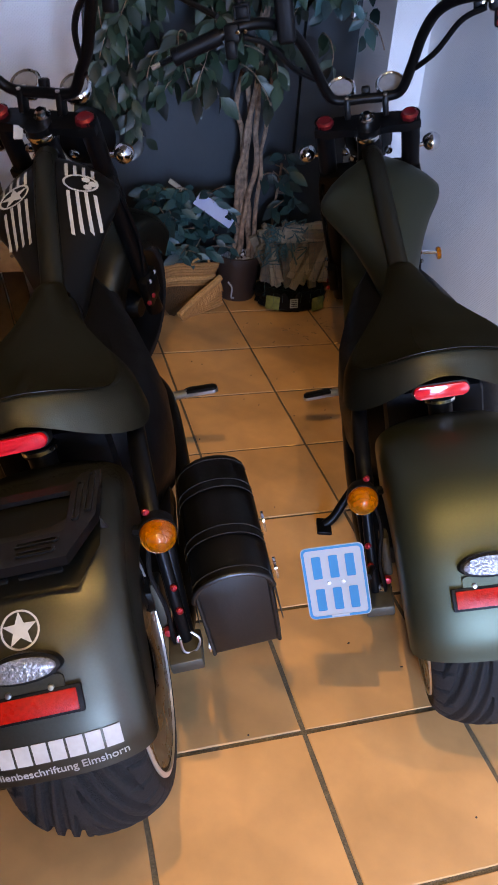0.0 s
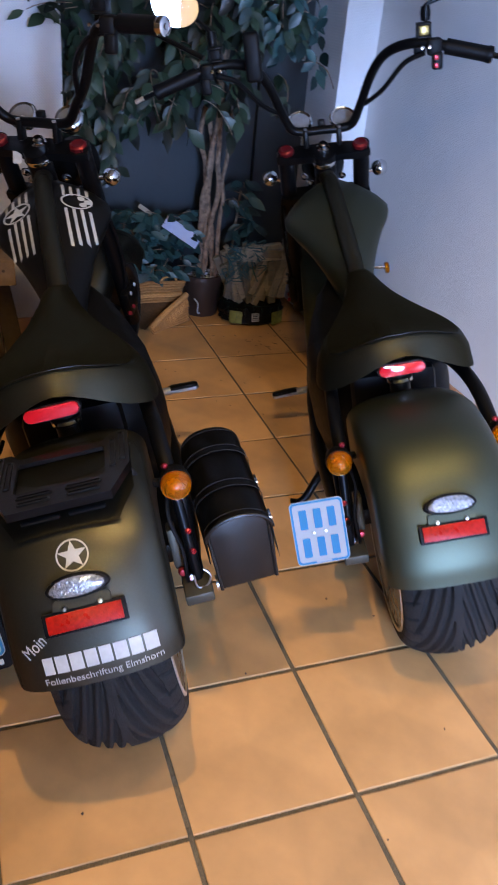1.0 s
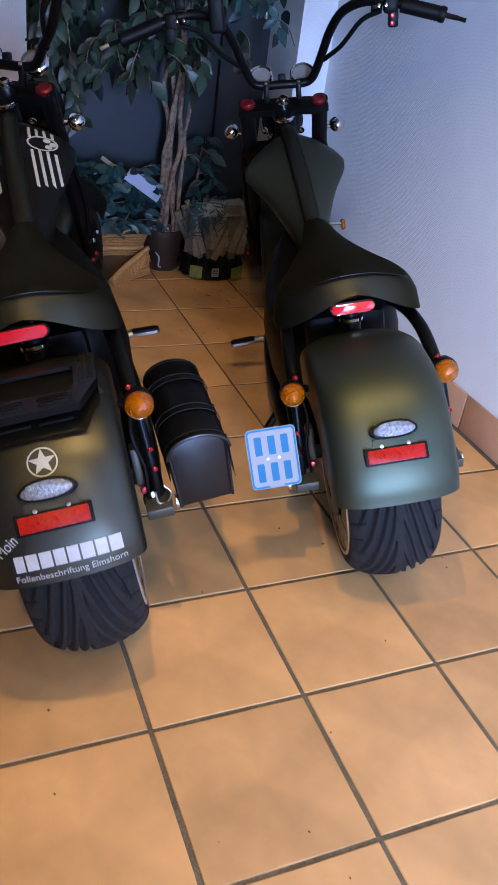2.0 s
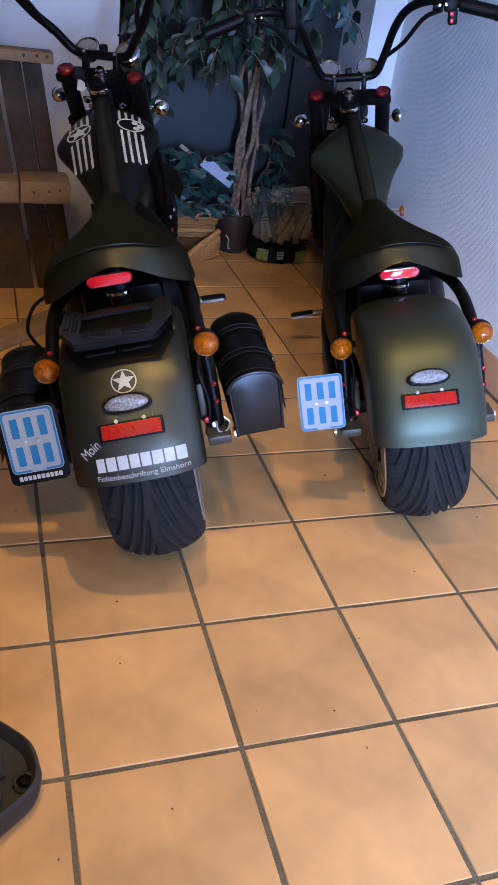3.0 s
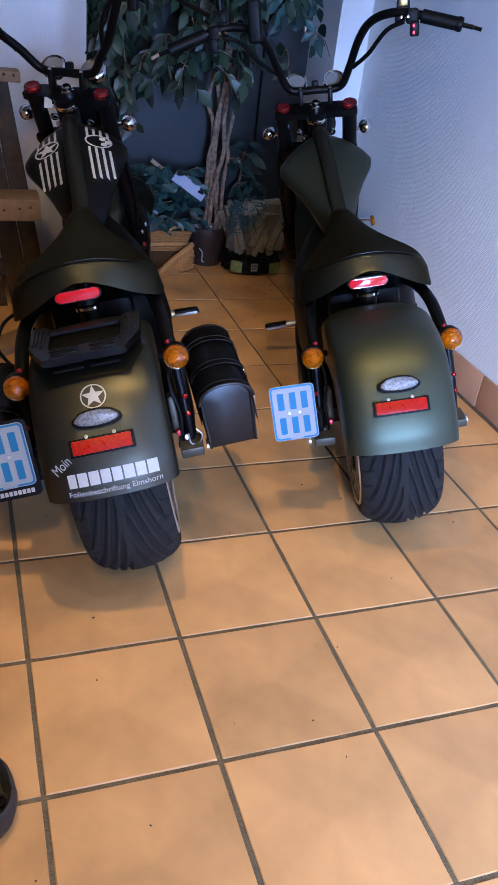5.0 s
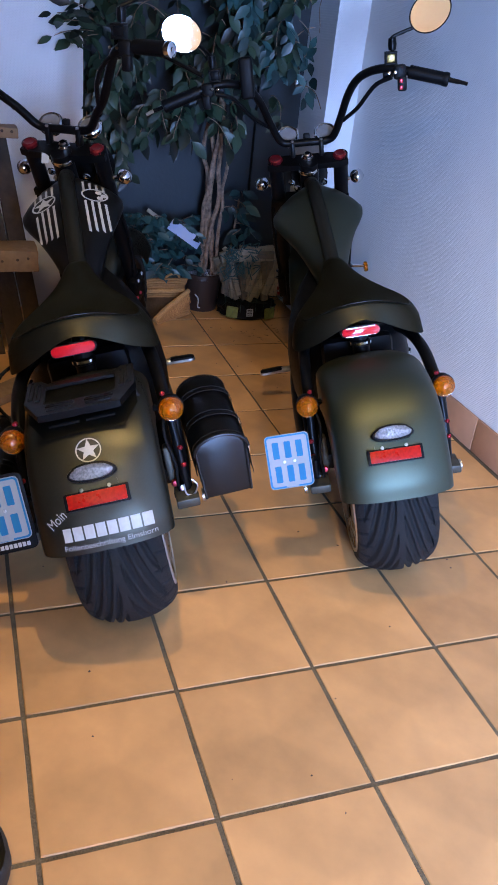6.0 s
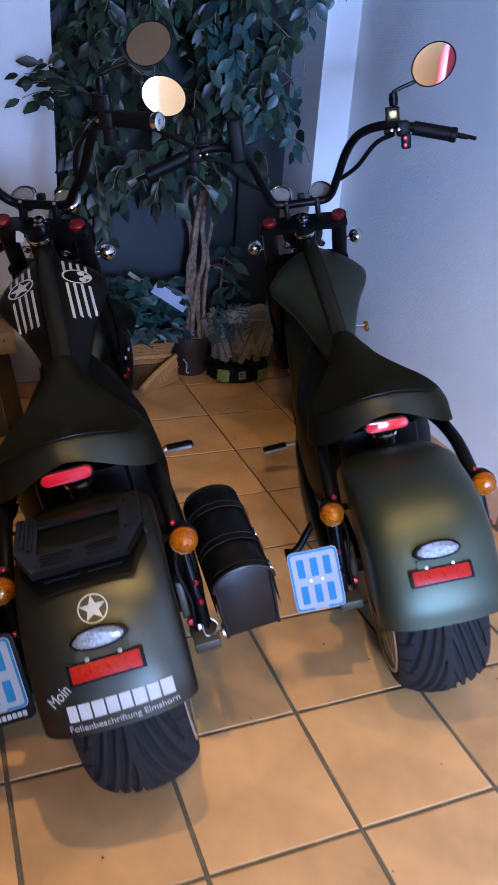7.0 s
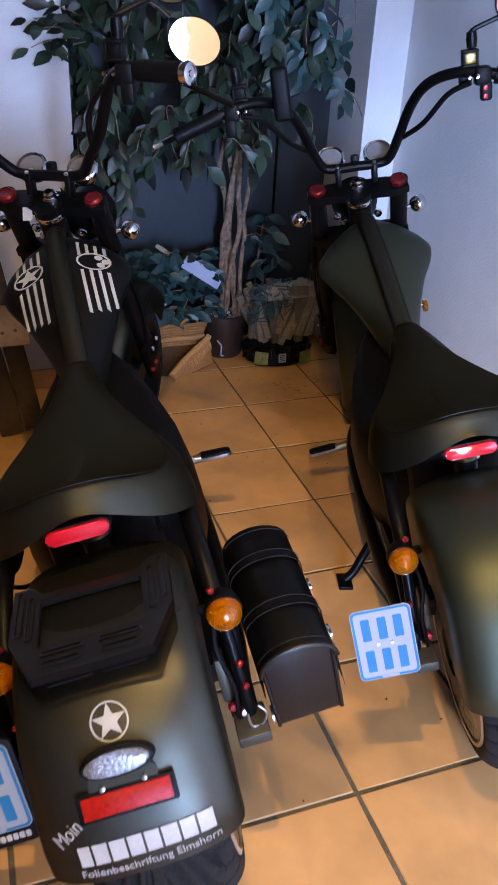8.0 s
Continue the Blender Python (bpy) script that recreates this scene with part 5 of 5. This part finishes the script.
basket = thing("wicker_basket", pose(0.765, 2.150, 0.0, 0, 0, 8), "folded tan wicker basket with a frayed jute edge", "basket")
def sagging(u, v):
    """The back wall of the folded basket: u along it, v up it."""
    return Vector((-0.118 + 0.225 * u + 0.006 * math.sin(9 * v + 5 * u), 0.055 - 0.030 * v + 0.008 * math.sin(7 * u), 0.006 + 0.150 * v * (0.93 + 0.10 * math.sin(2.6 * u + 0.2))))


def lip(u):
    """The rolled front edge, from the floor on one side up to the other."""
    return Vector((-0.075 + 0.185 * u, -0.088 + 0.095 * u + 0.006 * math.sin(5 * u), 0.016 + 0.090 * u))


weave = bmesh.new()
for j in range(14):
    tube([sagging(k / 16, j / 13) + Vector((0, 0.002 * math.sin(3.1 * k + 3.14 * j), 0)) for k in range(17)], 0.0060, 6, 1, weave)
part("back_weave", weave, WICKER, basket, "woven back wall")
part("rim_band", tube([sagging(k / 10, 0.66) + Vector((0, -0.010, 0)) for k in range(11)], 0.0095, 8, 1), WICKER_PALE, basket, "pale rolled band")
front_weave = bmesh.new()
for j in range(10):
    g = 1 - j / 10
    tube([Vector((lip(k / 14).x + 0.006 * (1 - g), lip(k / 14).y - 0.018 * (1 - g), max(0.004, lip(k / 14).z * g))) for k in range(15)], 0.0050, 6, 1, front_weave)
part("front_weave", front_weave, WICKER, basket, "folded front wall")
inner = skin([[sagging(k / 12, 0.45) * (1 - g) + lip(k / 12) * g + Vector((-0.02 * (1 - k / 12) * g, 0, -0.030 * math.sin(math.pi * g))) for k in range(13)] for g in (0.0, 0.25, 0.5, 0.75, 1.0)])
bmesh.ops.solidify(inner, geom=inner.faces[:], thickness=0.004)
part("inner_fold", inner, WICKER_DARK, basket, "inner fold, coloured dark for its shade")
part("front_roll", tube([lip(k / 14) + Vector((0, 0, 0.003)) for k in range(15)], 0.0115, 8, 1), WICKER_PALE, basket, "thick jute front edge")
fringe = bmesh.new()
for k in range(70):
    q = lip(0.45 + 0.55 * k / 70)
    tube([q, q + Vector((rng.uniform(-.004, .012), -0.014 + rng.uniform(-.006, .006), -rng.uniform(0.02, 0.05)))], 0.0011, 4, 1, fringe)
part("fringe", fringe, WICKER_PALE, basket, "frayed jute fringe")
part("handle", tube([(0.010, 0.028, 0.140), (0.012, 0.024, 0.168), (0.035, 0.022, 0.180), (0.065, 0.022, 0.176), (0.078, 0.026, 0.142)], 0.0050, 8), WICKER_PALE, basket, "rope handle")
part("tassel", tube([(0.125, -0.04, 0.105), (0.137, -0.05, 0.085), (0.132, -0.06, 0.055), (0.142, -0.062, 0.050)], 0.003, 6), PLATE, basket, "white cord end")

# stands in for the red in the mirror; shape and place are made up
mirror_red = thing("red_mirror_box", pose(1.468, -2.90, 0.0), "plain red box of made-up shape, added for the red in the mirror", "cabinet")
part("panel", box((0.092, 1.50, 1.58), (0, 0.16, 0.79), 0.004), RED_PAINT, mirror_red)

card = thing("white_card", pose(0.838, 2.150, 0.362, 58, 0, 0) @ pose(0, 0, 0, 0, 0, -36), "pale blue-white card strip leaning against the door", "card")
part("sheet", prism(rounded(0.150, 0.050, 0.002, 2), 0, 0.002), CARD, card)
stick = thing("pale_slat", pose(0.715, 2.235, 0.425, 66, 0, 0) @ pose(0, 0, 0, 0, 0, -36), "short pale wooden slat among the leaves", "slat")
part("slat", box((0.055, 0.016, 0.006), (0, 0, 0), 0.001), KINDLING, stick)

# ---------------------------------------------------------------- pallet rack
rack_thing = thing("pallet_rack", Matrix.Translation((-0.05, 1.72, 0.0)), "rack of old brown pallet timber standing against the wall", "pallet rack")


def board(name, x0, x1, y0, y1, z0, z1, mat, m=None, label=""):
    bm = box((x1 - x0, y1 - y0, z1 - z0), ((x0 + x1) / 2, (y0 + y1) / 2, (z0 + z1) / 2), 0.004)
    bmesh.ops.subdivide_edges(bm, edges=[e for e in bm.edges if e.calc_length() > 0.06], cuts=3)
    for v in bm.verts:
        v.co += 0.004 * noise.noise_vector(v.co * 14)
    ob = part(name, bm, mat, rack_thing, label, 30)
    if m is not None:
        ob.matrix_local = m
    return ob


board("top_board", -0.70, 0.190, -0.055, 0.045, 0.786, 0.818, SAWN_WOOD, label="sawn pallet block")
board("middle_board", -0.70, 0.075, -0.06, 0.05, 0.346, 0.420, SAWN_WOOD)
board("middle_block", 0.078, 0.240, -0.085, 0.05, 0.358, 0.430, SAWN_WOOD, label="sawn pallet block with nail holes")
LEAN_BACK = pose(0.155, 0, 0.0, 0, -8.5, 0)
board("upright", -0.017, 0.053, 0.05, 0.08, 0.0, 0.78, OLD_WOOD, LEAN_BACK)
board("upright", 0.058, 0.118, 0.06, 0.09, 0.0, 0.78, OLD_WOOD, LEAN_BACK)
board("upright", -0.172, -0.032, 0.05, 0.08, 0.0, 0.78, OLD_WOOD, LEAN_BACK)
board("upright", -0.352, -0.202, 0.05, 0.08, 0.0, 0.78, OLD_WOOD, LEAN_BACK)
board("upright", -0.572, -0.382, 0.05, 0.08, 0.0, 0.78, OLD_WOOD, LEAN_BACK)
for x, z in ((0.12, 0.395), (0.17, 0.40), (0.205, 0.405), (0.10, 0.806), (0.14, 0.808), (0.17, 0.807)):
    part("nail_hole", lathe(((0, 0), (0.005, 0), (0, 0.001)), (x, -0.087 if z < 0.6 else -0.057, z), (0, -1, 0), 8), OLD_WOOD, rack_thing)
plank = thing("loose_plank", pose(0.0, 1.36, 0.016, 0, 0, 42), "loose sawn plank lying on the tiles", "plank")
bm = box((0.52, 0.085, 0.030), (0, 0, 0), 0.003)
part("board", bm, SAWN_WOOD, plank)
lead = thing("power_cable", Matrix.Translation((0.06, 1.05, 0.0)), "thin black charging cable on the tiles", "cable")
part("cord", tube([(-0.02, 0.12, 0.05), (-0.05, 0.0, 0.006), (-0.06, -0.10, 0.006), (0.0, -0.16, 0.006), (0.06, -0.10, 0.006), (0.12, -0.14, 0.006), (0.2, -0.10, 0.05)], 0.004, 8), BLACK_PLASTIC, lead)

# ---------------------------------------------------------------- black machine cover on the floor
shell = thing("plastic_housing", pose(-0.155, -0.325, 0.0, 0, 0, 0), "black plastic housing with a raised rim, bolt and slotted insert", "housing")
plan = [(0.115, 0.010), (0.106, 0.055), (0.080, 0.090), (0.030, 0.135), (-0.05, 0.185), (-0.15, 0.20), (-0.22, 0.12), (-0.24, 0.0), (-0.21, -0.12), (-0.14, -0.17), (-0.06, -0.125), (0.015, -0.088), (0.070, -0.052), (0.105, -0.022)]
plan = [(q.x, q.y) for q in spline([(x, y, 0) for x, y in plan + plan[:1]], 4)[:-1]]
rows = []
for g, z in ((0.90, 0.0), (0.97, 0.01), (1.0, 0.030), (1.0, 0.048), (0.985, 0.059), (0.955, 0.063), (0.925, 0.058), (0.905, 0.046), (0.885, 0.040), (0.55, 0.038)):
    rows.append([Vector((-0.05 + g * (x + 0.05), g * y, z)) for x, y in plan])
part("shell", skin(rows, True, True), HOUSING, shell, "", 45)
bolt(shell, (0.088, 0.000, 0.044), (0, 0, 1), BLACK_STEEL, 0.010)
part("bolt_ring", lathe(((0.012, 0.0), (0.017, 0.0), (0.018, 0.004), (0.015, 0.006), (0.012, 0.004), (0.012, 0.0)), (0.088, 0.000, 0.042), n=24), HOUSING, shell)
part("insert", prism(rounded(0.090, 0.130, 0.03), 0.038, 0.050, 0.004, m=pose(-0.020, 0.0, 0, 0, 0, 5)), HOUSING, shell, "raised insert")
part("rib", tube([(0.045, 0.085, 0.046), (0.052, 0.060, 0.050), (0.050, 0.030, 0.048), (0.056, 0.012, 0.046)], 0.005, 8, 4), HOUSING, shell)
part("rib", tube([(0.030, -0.060, 0.046), (0.046, -0.040, 0.049), (0.052, -0.015, 0.046)], 0.004, 8, 4), HOUSING, shell)
part("socket", ring(rounded(0.050, 0.090, 0.020), rounded(0.040, 0.080, 0.016), 0.050, 0.056, m=pose(-0.012, 0.0, 0, 0, 0, 5)), BLACK_PLASTIC, shell, "black socket rim")
for k in range(3):
    part("slot_bar", box((0.006, 0.074, 0.004), (-0.024 + 0.011 * k, 0.0, 0.052), 0.001), BLACK_PLASTIC, shell)
for y in (-0.020, 0.018):
    part("contact", box((0.008, 0.018, 0.003), (0.004, y, 0.0525), 0.001), BRASS, shell, "brass contact")
for x, y in ((0.030, -0.070), (0.020, 0.088)):
    bolt(shell, (x, y, 0.042), (0, 0, 1), HOUSING, 0.006)

# ---------------------------------------------------------------- chips of wood and straw on the tiles
chips = bmesh.new()
for _ in range(34):
    x, y = rng.gauss(1.16, 0.13), rng.gauss(1.93, 0.07)
    if x > 1.36 or y > 2.02:
        continue
    box((rng.uniform(0.004, 0.022), rng.uniform(0.001, 0.003), 0.0012), (x, y, 0.002), 0, pose(0, 0, 0, 0, 0, rng.uniform(0, 180)), bm=chips)
for _ in range(22):
    box((0.004, 0.003, 0.002), (rng.uniform(0.4, 1.3), rng.uniform(1.3, 2.0), 0.002), 0, pose(0, 0, 0, 0, 0, rng.uniform(0, 180)), bm=chips)
tagged(part("wood_chips", chips, SAWN_WOOD), "pale chips and straw scattered before the firewood", "wood chips", kind="stuff")

crumbs = bmesh.new()
for _ in range(46):
    box((rng.uniform(0.0015, 0.005), rng.uniform(0.0015, 0.004), 0.0015), (rng.uniform(-0.3, 1.2), rng.uniform(-0.8, 1.6), 0.001), 0, pose(0, 0, 0, 0, 0, rng.uniform(0, 180)), bm=crumbs)
tagged(part("crumbs", crumbs, POT), "dark crumbs of dirt on the tiles", "crumbs", kind="stuff")

# ---------------------------------------------------------------- tiles
def tile_mesh(name, w, d, seed):
    """A tile with softly worn, slightly uneven edges; its top lies at z = 0."""
    r = random.Random(seed)
    def outline(inset, z, wobble):
        pts = []
        for (ax, ay), (bx, by) in (((-1, -1), (1, -1)), ((1, -1), (1, 1)), ((1, 1), (-1, 1)), ((-1, 1), (-1, -1))):
            for k in range(4):
                s = k / 4
                pts.append(((ax + (bx - ax) * s) * (w / 2 - inset) + r.uniform(-1, 1) * wobble, (ay + (by - ay) * s) * (d / 2 - inset) + r.uniform(-1, 1) * wobble, z))
        return pts
    rows = [outline(0.0, -0.012, 0), outline(0.0002, -0.0016, 0.0007), outline(0.0013, 0.0, 0.0006)]
    verts = [q for row in rows for q in row]
    n = 16
    faces = [(k, (k + 1) % n, n + (k + 1) % n, n + k) for k in range(n)] + [(n + k, n + (k + 1) % n, 2 * n + (k + 1) % n, 2 * n + k) for k in range(n)] + [tuple(range(2 * n, 3 * n))]
    mesh = bpy.data.meshes.new(name)
    mesh.from_pydata(verts, [], faces)
    mesh.materials.append(TILE)
    return mesh


GAP = 0.0088
shared = [tile_mesh("tile", T - GAP, T - GAP, s) for s in range(6)]
far_shared = [tile_mesh("tile", T - 0.006, T - 0.006, s) for s in range(60, 64)]
r = random.Random(5)
far_verts, far_faces = [], []
for i in range(-10, 5):
    for j in range(-12, 8):
        x0, x1, y0, y1 = i * T, (i + 1) * T, j * T, (j + 1) * T
        if y0 >= Y_WALL and not (0 < i < 5):
            continue
        near = -3 <= i and -4 <= j <= 7
        if near:
            ob = new("tile", (far_shared[r.randrange(4)] if j >= 3 else shared[r.randrange(6)]))
            ob.parent = floor
            ob.matrix_local = pose((x0 + x1) / 2, (y0 + y1) / 2, r.uniform(-0.0006, 0.0006), r.uniform(-0.12, 0.12), r.uniform(-0.12, 0.12), r.choice((0, 180)))
        else:
            g = GAP / 2
            n = len(far_verts)
            far_verts += [(x0 + g, y0 + g, 0), (x1 - g, y0 + g, 0), (x1 - g, y1 - g, 0), (x0 + g, y1 - g, 0)]
            far_verts += [(x, y, -0.01) for x, y, _ in far_verts[-4:]]
            far_faces += [(n, n + 1, n + 2, n + 3)] + [(n + k, n + 4 + k, n + 4 + (k + 1) % 4, n + (k + 1) % 4) for k in range(4)]
mesh = bpy.data.meshes.new("tile_field")
mesh.from_pydata(far_verts, [], far_faces)
mesh.materials.append(TILE_FAR)
field = new("tile_field", mesh)
field.parent = floor
field["kind"] = "stuff"

skirting = structure("baseboard", span(X_WALL - 0.004, X_WALL - 0.0005, Y_BEHIND, Y_WALL - 0.001, 0.001, 0.116), GROUT, "terracotta tile skirting along the walls", "baseboard")
for k in range(-12, 7):
    part("skirting_tile", box((0.008, T - 0.006, 0.118), (X_WALL - 0.008, 0.07 + T * k, 0.061), 0.0015), SKIRT, skirting)
for k in range(-8, 2):
    part("skirting_tile", box((T - 0.006, 0.009, 0.068), (DOOR_L - 0.15 - T * (k + 8), Y_WALL - 0.0055, 0.036), 0.0015), SKIRT, skirting)
